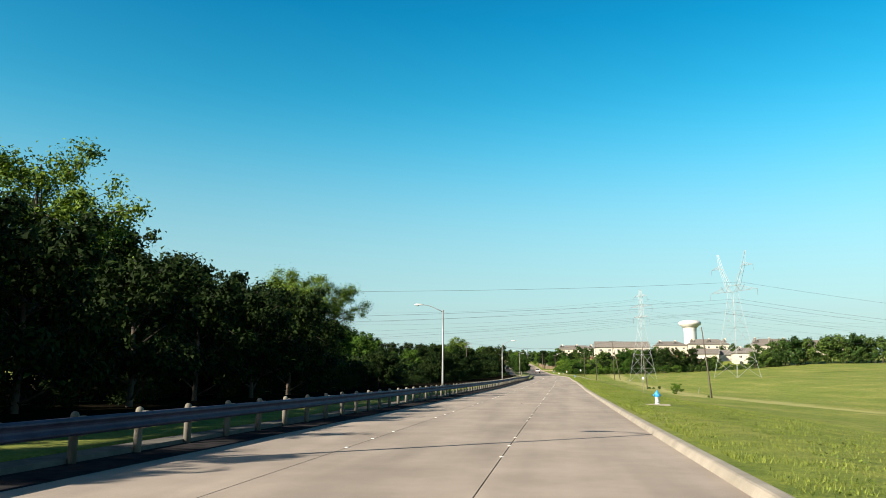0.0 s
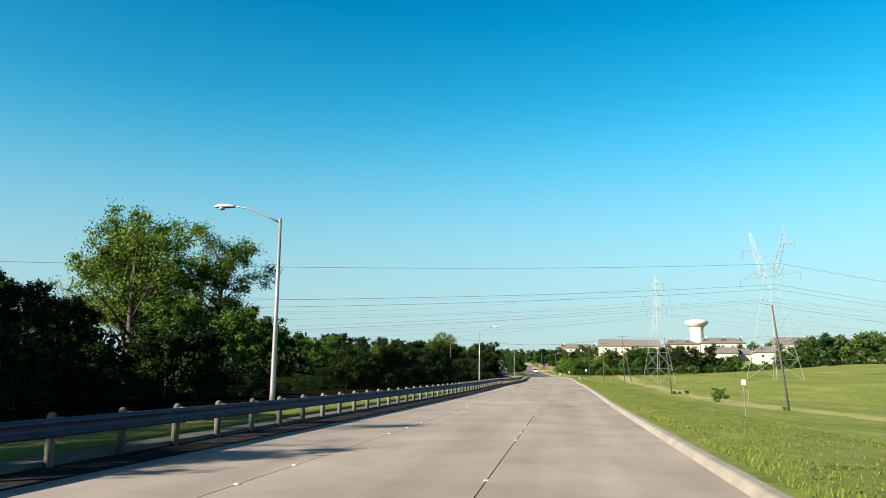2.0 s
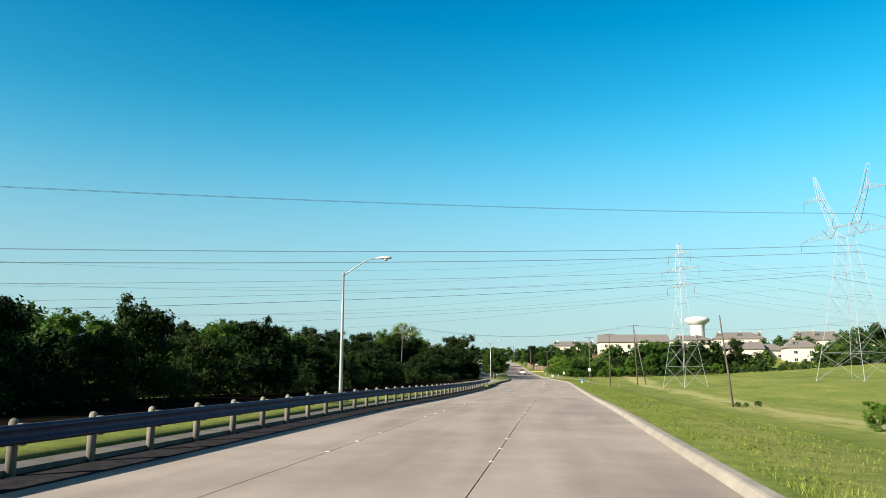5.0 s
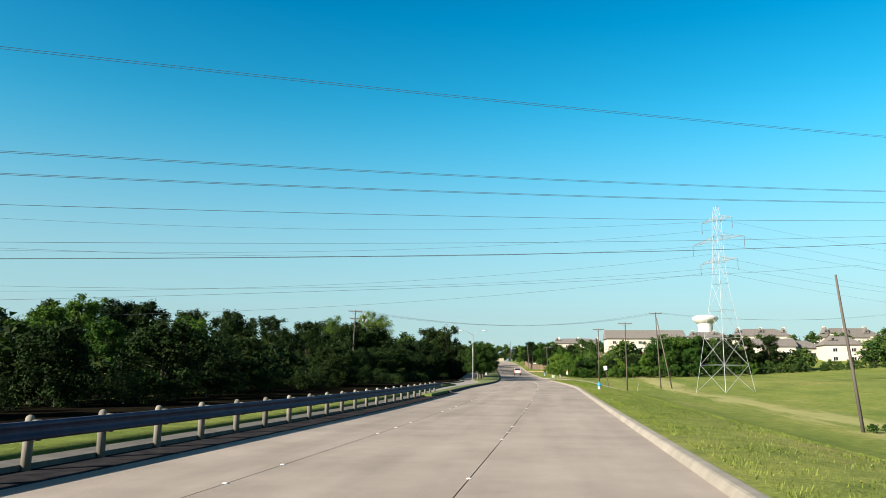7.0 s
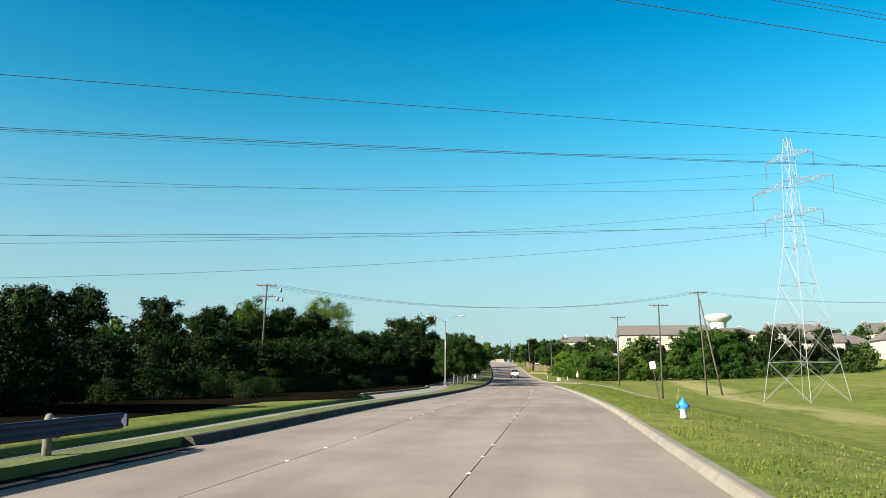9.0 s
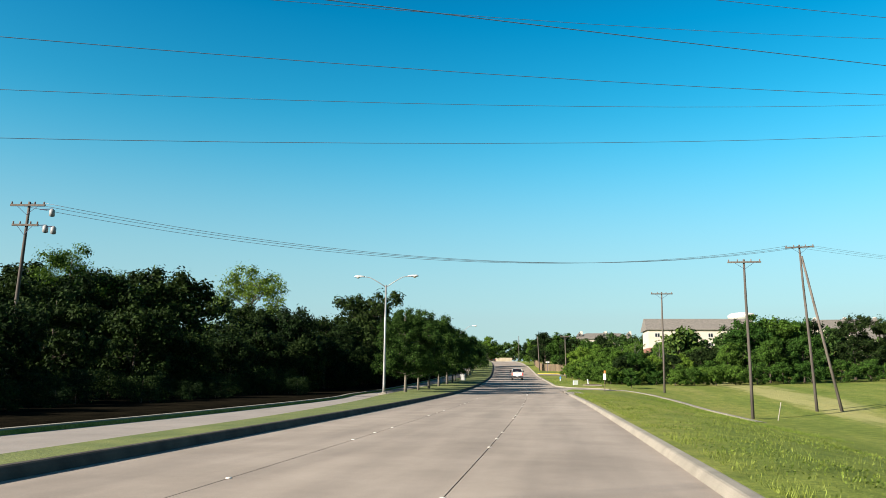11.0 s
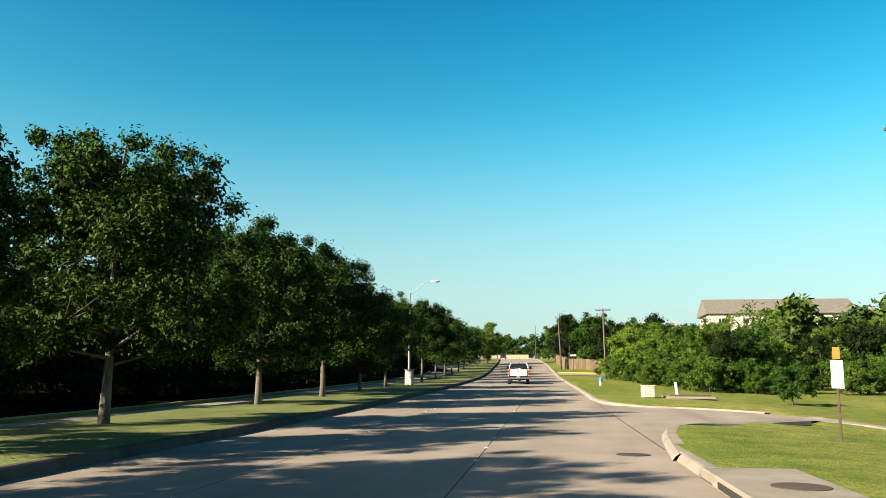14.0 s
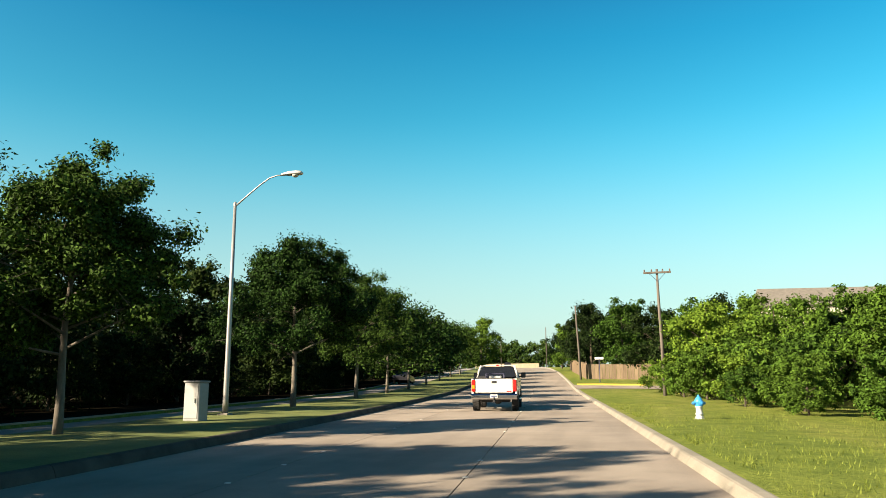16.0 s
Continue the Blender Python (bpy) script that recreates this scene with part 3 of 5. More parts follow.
for yy in (-2.0, 0.0, 2.0):
    part("slot", Shape().box(-0.005, yy, 0.045, 0.03, 1.8, 0.10), BLACK, inlet, "dark inlet slot")
for yy in (-2.4, 2.2):
    part("lid", Shape().lathe([(0.36, 0.14), (0.36, 0.156), (0.06, 0.158)], 18, Matrix.Translation((0.85, yy, 0))), RUST, inlet, "rusty round iron lid")

# ---- lane markers ----
marker = Shape().lathe([(0.050, 0.0), (0.047, 0.009), (0.03, 0.015), (0.01, 0.017)], 10).mesh("lane_marker", MARK, True)
for u in (0.0, -3.4):
    for k in range(38):
        for j in range(3):
            yy = 3.2 + 12.2 * k + 2.4 * j + (1.3 if u else 0)
            ob = new("lane_marker", marker)
            ob.matrix_basis = pose(lane_x(yy) + u, yy, road_z(yy) + 0.001)
            tagged(ob, "round white ceramic lane marker on the concrete", "road marker", "lane markers")


# ---- guard rail ----
def guard_rail():
    rail = thing("guard_rail", "steel guard rail with shade in its navy colour, on weathered round wooden posts", "guard rail")
    post = Shape().lathe([(0.08, -0.25), (0.08, 0.58), (0.076, 0.625), (0.058, 0.665), (0.02, 0.685)], 10).mesh("post", POST, True)
    block = Shape().box(0.14, 0, 0.44, 0.11, 0.15, 0.34, 0.015).mesh("spacer_block", POST)
    y, U = 80.1 - 2.104 * 47, -7.15
    while y < 212.5:
        p = on(U, y, 0.02)
        p.z = road_z(y) + 0.20
        ob = part("post", post, POST, rail, at=pose(*p, random.uniform(-1.2, 1.2), random.uniform(-1.2, 1.2), random.uniform(0, 90)))
        part("spacer_block", block, POST, ob, at=pose(0, 0, 0) @ ob.matrix_basis.to_3x3().to_4x4().inverted())
        y += 2.104
    prof = [(0.0, 0.310), (0.035, 0.305), (0.075, 0.272), (0.08, 0.243), (0.03, 0.19), (0.02, 0.155), (0.03, 0.12), (0.08, 0.067), (0.075, 0.038), (0.035, 0.005), (0.0, 0.0)]
    y = -20.0
    while y < 212:
        rows = []
        for k in range(3):
            yy = y + 3.82 * k / 2
            x0, z = lane_x(yy) + U + 0.2, road_z(yy) + 0.492
            rows.append([(x0 + o, yy, z + h) for o, h in prof] + [(x0 + o - 0.006, yy, z + h) for o, h in reversed(prof)])
        part("rail_panel", Shape().sweep(rows, close=True), SHADE_STEEL, rail)
        y += 3.81
    yy = y + 0.1
    end = Shape()
    x0, z = lane_x(yy) + U + 0.2, road_z(yy) + 0.492
    end.sweep([[(x0 + 0.08 - 0.22 * math.sin(a), yy + 0.28 * (1 - math.cos(a)) / 1.2, z + h) for h in (0.03, 0.11, 0.20, 0.28)] for a in (k * 0.25 for k in range(10))])
    part("end_terminal", end, SHADE_STEEL, rail, "rounded rail end")


guard_rail()


# ---- street lamps ----
def street_lamp(base, height, arms, label):
    lamp = thing("street_lamp", label, "street lamp", pose(*base), "street lamps")
    part("base_plate", Shape().box(0, 0, 0.05, 0.42, 0.42, 0.1, 0.02).box(0, 0, -0.05, 0.75, 0.75, 0.12, 0.02), KERB, lamp, "concrete footing with a steel plate")
    part("pole", Shape().tube([(0, 0, 0.08), (0, 0, 0.6), (0, 0, height * 0.5), (0, 0, height)], [0.115, 0.105, 0.085, 0.06], 10), LAMP, lamp, smooth=True)
    part("pole_cap", Shape().lathe([(0.07, height - 0.1), (0.075, height + 0.02), (0.03, height + 0.07)], 10), LAMP, lamp)
    for a, reach, rise in arms:
        d = Vector((math.cos(radians(a)), math.sin(radians(a)), 0))
        pts = [Vector((0, 0, height - 0.12)) + d * reach * f + Vector((0, 0, rise * g)) for f, g in ((0.0, 0.0), (0.25, 0.36), (0.5, 0.7), (0.7, 0.93), (0.85, 1.0), (1.0, 1.0))]
        arm = part("arm", Shape().tube([tuple(p) for p in pts], [0.036, 0.034, 0.032, 0.03, 0.03, 0.03], 8), LAMP, lamp, smooth=True)
        m = Matrix.Translation(pts[-1]) @ Matrix.Rotation(radians(a), 4, "Z")
        s = Shape()
        rows = []
        for x, w, h in ((-0.12, 0.05, 0.05), (0.0, 0.10, 0.08), (0.2, 0.16, 0.12), (0.5, 0.18, 0.13), (0.68, 0.14, 0.11), (0.76, 0.06, 0.05)):
            rows.append([m @ Vector((x, w * math.cos(k), 0.02 + h * max(-0.25, math.sin(k)))) for k in (j * math.pi / 5 for j in range(10))])
        s.sweep([[tuple(p) for p in r] for r in rows], close=True)
        s.f += [tuple(range(10)), tuple(range(len(s.v) - 10, len(s.v)))]
        head = part("lamp_head", s, HEAD, lamp, "cobra-head luminaire", smooth=True)
        part("lens", Shape().lathe([(0.14, 0.0), (0.12, -0.06), (0.06, -0.1), (0.01, -0.11)], 12, m @ Matrix.Translation((0.45, 0, -0.01))), LENS, head, smooth=True)
    return lamp


street_lamp((-9.35, 11.1, road_z(11.1) + 0.2), 7.4, [(180, 2.05, 0.68)], "tall grey steel street lamp with one arm behind the guard rail")
street_lamp((-9.85, 74.4, road_z(74.4) + 0.2), 7.45, [(180, 2.05, 0.68)], "tall grey steel street lamp with one arm behind the guard rail")
street_lamp((-8.62, 151.9, road_z(151.9) + 0.16), 6.8, [(0, 1.9, 0.9)], "tall grey steel street lamp with one arm over the lanes")
street_lamp((-10.5, 303.0, road_z(303) + 0.16), 8.6, [(180, 1.9, 0.85), (0, 1.9, 0.85)], "grey steel street lamp with two arms on the median")
street_lamp((-13.8, 374.6, road_z(374.6) + 0.16), 8.1, [(0, 2.0, 1.15)], "grey steel street lamp with one curved arm on the median")


# ---- timber poles ----
def utility_pole(base, height, lean=(0, 0), crossarm=0.0, brace=None, label="weathered timber utility pole", arms2=0.0, turn=0.0, thick=0.82):
    pole = thing("utility_pole", label, "utility pole", pose(*base, lean[1], lean[0], turn), "utility poles")
    part("pole", Shape().tube([(0, 0, -0.3), (0.02, 0, height * 0.4), (-0.01, 0.02, height * 0.75), (0, 0, height)], [0.165 * thick, 0.15 * thick, 0.125 * thick, 0.10 * thick], 10), POLE, pole, smooth=True)
    for w, h in ((crossarm, height - 0.25), (arms2, height - 1.5)):
        if w:
            arm = part("crossarm", Shape().box(0, -0.14, h, w, 0.1, 0.13, 0.012), POLE, pole)
            for k in (-0.46, -0.2, 0.2, 0.46):
                part("insulator", Shape().lathe([(0.03, 0), (0.06, 0.05), (0.035, 0.08), (0.055, 0.13), (0.02, 0.18)], 8, Matrix.Translation((w * k, -0.14, h + 0.06))), INSUL, arm)
            for k in (-1, 1):
                part("arm_brace", Shape().tube([(k * w * 0.3, -0.16, h - 0.04), (0, -0.15, h - 0.6)], 0.015, 5), SHADE_STEEL, pole)
    if brace:
        part("strut", Shape().tube([(brace, 0.1, -0.3), (0.12, 0, height * 0.93)], [0.14, 0.10], 10), POLE, pole, "leaning timber strut", smooth=True)
    return pole


utility_pole(spot(27.5, 138.5), 12.0, (-5.5, 0), label="bare leaning timber pole in the field")
utility_pole(spot(26.6, 217.7), 12.0, (-5.2, 0), label="bare leaning timber pole in the grass")
utility_pole((18.7, 309.5, land(18.7 - lane_x(309.5), 309.5)), 13.1, (0, 0), 2.7, label="timber utility pole with one crossarm beside the verge")
utility_pole(spot(26.3, 318.5), 15.4, (-2.0, 0), 2.6, 2.2, "tall timber utility pole propped by a leaning strut")
utility_pole(spot(15.5, 340.0), 12.2, (0.5, 0), 2.6, label="timber utility pole with a crossarm beyond the drive")
utility_pole(spot(-29.5, 284.6), 11.9, (2.2, 0), 2.4, label="timber utility pole with three transformers before the trees", arms2=1.8)
utility_pole(spot(3.9, 401), 8.4, (-0.6, 0), 1.8, label="timber utility pole among roadside bushes", thick=0.75)
utility_pole(spot(-2.6, 440), 8.6, (-2.5, 0), label="dark timber pole leaning over the roadside")
utility_pole(spot(-13.4, 538), 9.6, (0, 0), label="distant timber pole beside the road")
utility_pole(spot(-27.5, 562), 9.0, (0, 0), label="distant timber pole across the road")
for x, dz in ((0.9, -0.75), (0.55, -1.75), (1.1, -1.85)):
    p = spot(-29.5, 284.6) + Vector((x + 1.3, -0.2, 11.9 + dz))
    t = thing("transformer", "small grey pole-mounted cut-out hung from the crossarm", "transformer", pose(*p), "pole transformers")
    part("can", Shape().lathe([(0.05, -0.3), (0.16, -0.26), (0.16, 0.1), (0.08, 0.18), (0.02, 0.22)], 10), BOXGREY, t, smooth=True)
    part("bracket", Shape().tube([(-0.9, 0.1, 0.2), (0, 0, 0.2)], 0.03, 6), SHADE_STEEL, t)


# ---- pylons ----
def strut(s, a, b, w=0.1):
    s.tube([a, b], w * 0.42, 4, cap=False)


def lattice_body(p, levels, w=0.12, thin=0.06):
    """Legs and bracing of a square lattice mast: levels of (height, half width)."""
    for sx, sy in ((-1, -1), (1, -1), (1, 1), (-1, 1)):
        part("leg", Shape().tube([(sx * a, sy * a, h) for h, a in levels], w * 0.42, 4), PYLON, p)
    c = [(-1, -1), (1, -1), (1, 1), (-1, 1)]
    for (h0, a), (h1, b) in zip(levels, levels[1:]):
        for (x0, y0), (x1, y1) in zip(c, c[1:] + c[:1]):
            for start, end in (((x0 * a, y0 * a, h0), (x1 * b, y1 * b, h1)), ((x1 * a, y1 * a, h0), (x0 * b, y0 * b, h1)), ((x0 * b, y0 * b, h1), (x1 * b, y1 * b, h1))):
                part("brace", Shape().tube([start, end], thin * 0.42, 4, cap=False), PYLON, p)


def cross_arm(p, h, x0, x1, drop, depth=0.7, insulate=True):
    """A tapered lattice arm from x0 out to x1."""
    s = Shape()
    tip = (x1, 0, h)
    for yy in (-depth, depth):
        strut(s, (x0, yy, h), tip, 0.075)
        strut(s, (x0, yy * 0.6, h + drop), tip, 0.075)
        n = 4
        for k in range(n):
            f, g = k / n, (k + 1) / n
            a = Vector((x0, yy, h)).lerp(Vector(tip), f)
            b = Vector((x0, yy * 0.6, h + drop)).lerp(Vector(tip), g)
            strut(s, tuple(a), tuple(b), 0.07)
            strut(s, tuple(a), tuple(Vector((x0, yy * 0.6, h + drop)).lerp(Vector(tip), f)), 0.07)
    arm = part("crossarm", s, PYLON, p)
    if insulate:
        prof = []
        for k in range(12):
            prof += [(0.03, -0.17 * k), (0.075, -0.17 * k - 0.06), (0.03, -0.17 * k - 0.12)]
        part("insulator_string", Shape().lathe(prof, 6, Matrix.Translation((x1, 0, h - 0.1))), INSUL, arm)


pylon = thing("pylon", "tall pale steel lattice pylon with a forked head", "pylon", pose(*spot(62.4, 271.5), 0, 0, 123), "pylons")
lattice_body(pylon, [(0, 5.2), (5.5, 4.3), (11, 3.4), (16.5, 2.6), (21, 2.0), (25, 1.5), (28.5, 1.15)])
for sx in (-1, 1):
    s = Shape()
    for yy in (-0.9, 0.9):
        for (xa, za), (xb, zb) in (((0.9, 28.5), (3.2, 31.0)), ((3.2, 31.0), (5.6, 37.5)), ((5.6, 37.5), (6.2, 42.0)), ((1.0, 30.6), (4.0, 36.5)), ((4.0, 36.5), (6.0, 42.0)), ((0, 30.6), (3.2, 31.0)), ((3.2, 31.0), (2.4, 33.5)), ((2.4, 33.5), (4.8, 35.2)), ((4.8, 35.2), (4.0, 36.5)), ((4.0, 36.5), (5.6, 37.5))):
            strut(s, (sx * xa, yy * (1 - za / 60), za), (sx * xb, yy * (1 - zb / 60), zb), 0.13)
    part("head_fork", s, PYLON, pylon)
    cross_arm(pylon, 28.7, sx * 1.2, sx * 10.5, 2.2)
    cross_arm(pylon, 36.9, sx * 5.4, sx * 9.2, 1.2)
    prof = []
    for k in range(10):
        prof += [(0.04, -0.28 * k), (0.10, -0.28 * k - 0.1), (0.04, -0.28 * k - 0.2)]
    for lean in (-38, 38):
        part("insulator_string", Shape().lathe(prof, 6, Matrix.Translation((sx * 3.4 + (1.8 if lean > 0 else -1.8), 0, 30.7)) @ Matrix.Rotation(radians(lean), 4, "Y")), INSUL, pylon)

pylon2 = thing("pylon", "slender pale steel lattice pylon with three pairs of arms", "pylon", pose(*spot(35.6, 303.5), 0, 0, 123), "pylons")
lattice_body(pylon2, [(0, 3.6), (5.0, 2.95), (10.0, 2.3), (15, 1.6), (20, 1.0), (24, 0.75), (29, 0.65), (32, 0.55), (34.7, 0.30)], 0.10, 0.055)
PZ = spot(35.6, 303.5).z
for z, reach in ((25.3, 4.6), (29.3, 6.4), (33.2, 3.8)):
    for sx in (-1, 1):
        cross_arm(pylon2, z - PZ, sx * 0.7, sx * reach, 0.9, 0.4)


# ---- overhead wires ----
def wire(name, a, b, sag, r, label, group, twin=0.0):
    a, b = Vector(a), Vector(b)
    s = Shape()
    side = Vector((b.y - a.y, a.x - b.x, 0)).normalized()
    for o in ((-twin / 2, twin / 2) if twin else (0.0,)):
        pts = [a.lerp(b, k / 40) + side * o - Vector((0, 0, 4 * sag * (k / 40) * (1 - k / 40))) for k in range(41)]
        s.tube([tuple(p) for p in pts], r, 5)
    ob = solid(name, s, WIRE, label, "wire", smooth=True, group=group)
    return ob


def conductor(y0, z0, slope, bend, heading, x_pylon, r, twin=0.0):
    """A long span that crosses the road at x = 0 and rises to its pylon, with the mirrored span beyond it."""
    s = Shape()
    side = Vector((heading, -1, 0)).normalized()
    xp = x_pylon
    zp = z0 + slope * xp + bend * xp * xp
    for o in ((-twin / 2, twin / 2) if twin else (0.0,)):
        near = [(x, y0 + heading * x, z0 + slope * x + bend * x * x) for x in (xp - 6 * k for k in range(46))]
        far = [(xp + 6 * k, y0 + heading * (xp + 6 * k), zp - slope * 0.8 * 6 * k + bend * 36 * k * k) for k in range(1, 20)]
        pts = [Vector(p) + side * o for p in near[::-1] + far]
        s.tube([tuple(p) for p in pts], r, 5)
    return solid("power_line", s, WIRE, "thin dark overhead power conductor", "wire", smooth=True, group="pylon conductors")


for y0, z0, slope, twin in ((218.5, 26.65, 0.090, 0.4), (223.9, 21.3, 0.097, 0.4), (225.2, 20.1, 0.099, 0.4), (222.7, 17.35, 0.098, 0.0), (237.6, 17.7, 0.107, 0.0), (244.8, 17.6, 0.110, 0.3), (267.9, 17.0, 0.115, 0.0)):
    conductor(y0, z0, slope, 0.00021, 0.648, 62.0, 0.017, twin)
for y0, z0, slope in ((275.0, 26.6, 0.118), (274.4, 22.4, 0.110), (286.7, 26.2, 0.145), (276.9, 18.5, 0.116), (289.6, 21.6, 0.152), (285.0, 17.6, 0.150)):
    conductor(y0, z0, slope, 0.00066, 0.594, 35.6, 0.015)
top_l = spot(-29.5, 284.6)
top_r = spot(26.3, 318.5)
for k in (-1.1, 0.2, 1.1):
    a, b = top_l + Vector((k + 0.3, 0, 11.8)), top_r + Vector((k - 0.5, 0, 15.3))
    wire("distribution_line", a, b, 2.6, 0.014, "thin black distribution wire across the road", "distribution wires")
    wire("distribution_line", b, b + Vector((70, 40, 4)), 2.0, 0.010, "thin black distribution wire", "distribution wires")


# ---- trees ----
def tree_shapes(seed, height, clear, spread, clumps, per, leaf, limbs, trunk_r, flat=1.0, ragged=0.35, twigs=3, order=1.0):
    """Trunk with limbs, and a crown of leaf clumps at the ends of its boughs."""
    rng = random.Random(seed)
    wood, pts, faces = Shape(), [], []
    n = 7
    path = [(0, 0, -0.3)]
    wob = [rng.uniform(-1, 1) for _ in range(4)]
    for k in range(1, n + 1):
        z = height * 0.86 * k / n
        path.append((0.02 * height * math.sin(k * 0.9 + wob[0]) * k / n, 0.02 * height * math.sin(k * 0.7 + wob[1]) * k / n, z))
    wood.tube(path, [trunk_r * (1.25 if k == 0 else 1) * (1 - 0.9 * k / n) + 0.015 for k in range(n + 1)], 8)
    tips = []
    for i in range(limbs):
        f = (i + 0.5) / limbs
        z0 = clear + (height * 0.78 - clear) * f
        a = i * 2.4 + rng.uniform(-0.4, 0.4)
        reach = spread * (1 - 0.58 * f**2.2) * rng.uniform(1 - ragged, 1.08)
        rise = reach * rng.uniform(0.25, 0.75) * flat
        base = Vector((0, 0, z0))
        mid = base + Vector((math.cos(a) * reach * 0.5, math.sin(a) * reach * 0.5, rise * 0.6))
        end = base + Vector((math.cos(a) * reach, math.sin(a) * reach, rise))
        r = trunk_r * 0.42 * (1 - 0.6 * f)
        wood.tube([tuple(base), tuple(mid), tuple(end)], [r, r * 0.6, r * 0.2], 5)
        tips += [(end, 1.0), (mid.lerp(end, 0.5), 0.9)]
        for _ in range(twigs):
            b = base.lerp(end, rng.uniform(0.35, 0.95))
            e = b + Vector((rng.uniform(-1, 1), rng.uniform(-1, 1), rng.uniform(-0.25, 0.8))) * spread * 0.36
            wood.tube([tuple(b), tuple(e)], [r * 0.4, r * 0.12], 4)
            tips.append((e, 0.8))
    tips.append((Vector((0.1 * spread, 0, height * 0.88)), 1.0))
    rng.shuffle(tips)
    size = spread * clumps
    for c, w in tips:
        m = int(per * w * rng.uniform(0.6, 1.25))
        rx = size * rng.uniform(0.7, 1.15) * w
        for _ in range(m):
            d = Vector((rng.gauss(0, 1), rng.gauss(0, 1), rng.gauss(0, 0.8))).normalized()
            p = c + d * rx * abs(rng.gauss(0.62, 0.34))
            if p.z > height:
                p.z = height - rng.random() * 0.3
            if p.z < clear * 0.8:
                p.z = clear * 0.8 + rng.random() * 0.3
            nrm = (d * order + Vector((rng.uniform(-1, 1), rng.uniform(-1, 1), rng.uniform(-0.4, 1.2)))).normalized()
            t = nrm.cross(Vector((rng.uniform(-1, 1), rng.uniform(-1, 1), rng.uniform(-1, 1)))).normalized()
            b = nrm.cross(t)
            l, h = leaf * rng.uniform(0.75, 1.35), leaf * rng.uniform(0.36, 0.6)
            k = len(pts)
            pts += [p - t * l * 0.55 + b * h * 0.35, p + t * l * 0.55 + b * h * rng.uniform(0.0, 0.6), p - b * h * 1.05 + t * l * rng.uniform(-0.3, 0.3)]
            faces.append((k, k + 1, k + 2))
    return wood, pts, faces


def crown_mesh(pts, faces, mat):
    me = bpy.data.meshes.new("crown")
    me.from_pydata([tuple(p) for p in pts], [], faces)
    me.materials.append(mat)
    return me


def tree(name, label, mat, bark, category="tree", group="", **k):
    t = thing(name, label, category, None, group)
    wood, pts, faces = tree_shapes(**k)
    part("trunk", wood, bark, t, smooth=True)
    new("crown", crown_mesh(pts, faces, mat)).parent = t
    return t


used = set()


def plant(proto, x, y, scale=1.0, turn=None, tall=1.0, sink=0.0):
    """A tree of a kind at x, y on the ground: the first planting moves the original."""
    turn = random.uniform(0, 360) if turn is None else turn
    m = Matrix.LocRotScale(spot(x, y, -sink), Euler((0, 0, radians(turn))), (scale, scale, scale * tall))
    if proto not in used:
        used.add(proto)
        proto.matrix_basis = m
        return proto
    c = copy_thing(proto, Matrix.Identity(4))
    c.matrix_basis = m
    return c


OAK = [tree("oak_tree", "young live oak with a dense dark green crown on the median", LEAF_OAK, BARK_LIGHT, group="median oaks",
            seed=s, height=7.6, clear=1.9, spread=3.0, clumps=0.17, per=470, leaf=0.098, limbs=24, trunk_r=0.10, flat=0.62, ragged=0.4, twigs=8, order=0.8) for s in (3, 8)]
LOW_OAK = [tree("oak_tree", "live oak with a dense dark crown hanging low over grass", LEAF_OAK, BARK_LIGHT, group="median oaks",
                seed=s, height=7.9, clear=1.3, spread=2.85, clumps=0.17, per=430, leaf=0.10, limbs=28, trunk_r=0.11, flat=0.35, ragged=0.45, twigs=8, order=0.8) for s in (4, 9)]
FAR_OAK = [tree("oak_tree", "young live oak with a rounded dark crown farther along the median", LEAF_OAK, BARK_LIGHT, group="median oaks",
                seed=5, height=7.6, clear=1.5, spread=3.3, clumps=0.36, per=150, leaf=0.21, limbs=17, trunk_r=0.10, flat=0.62, ragged=0.5)]
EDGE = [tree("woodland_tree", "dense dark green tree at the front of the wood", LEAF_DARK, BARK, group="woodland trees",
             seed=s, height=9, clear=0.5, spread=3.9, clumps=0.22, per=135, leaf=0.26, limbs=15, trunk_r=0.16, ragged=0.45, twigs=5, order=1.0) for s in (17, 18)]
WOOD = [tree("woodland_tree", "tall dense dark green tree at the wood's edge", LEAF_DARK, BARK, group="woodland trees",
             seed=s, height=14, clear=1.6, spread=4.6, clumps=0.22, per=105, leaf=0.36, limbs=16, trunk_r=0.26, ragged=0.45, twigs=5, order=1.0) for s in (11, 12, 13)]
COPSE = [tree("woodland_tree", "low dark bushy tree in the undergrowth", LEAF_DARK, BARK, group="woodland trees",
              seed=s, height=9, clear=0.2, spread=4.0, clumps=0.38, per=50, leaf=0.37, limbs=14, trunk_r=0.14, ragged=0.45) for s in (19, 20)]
AIRY = [tree("tall_tree", "tall open tree with bare limbs showing between light green leaves", LEAF_AIRY, BARK, group="open trees",
             seed=s, height=17, clear=3.5, spread=6.2, clumps=0.20, per=180, leaf=0.225, limbs=18, trunk_r=0.34, flat=1.25, ragged=0.5, twigs=5, order=1.0) for s in (21, 22)]
BRIGHT = [tree("leafy_tree", "rounded leafy tree with sunlit yellow-green leaves", LEAF_BRIGHT, BARK, group="leafy trees",
               seed=s, height=9, clear=0.3, spread=3.9, clumps=0.205, per=165, leaf=0.24, limbs=15, trunk_r=0.18, ragged=0.4, twigs=5, order=1.1) for s in (31, 32)]
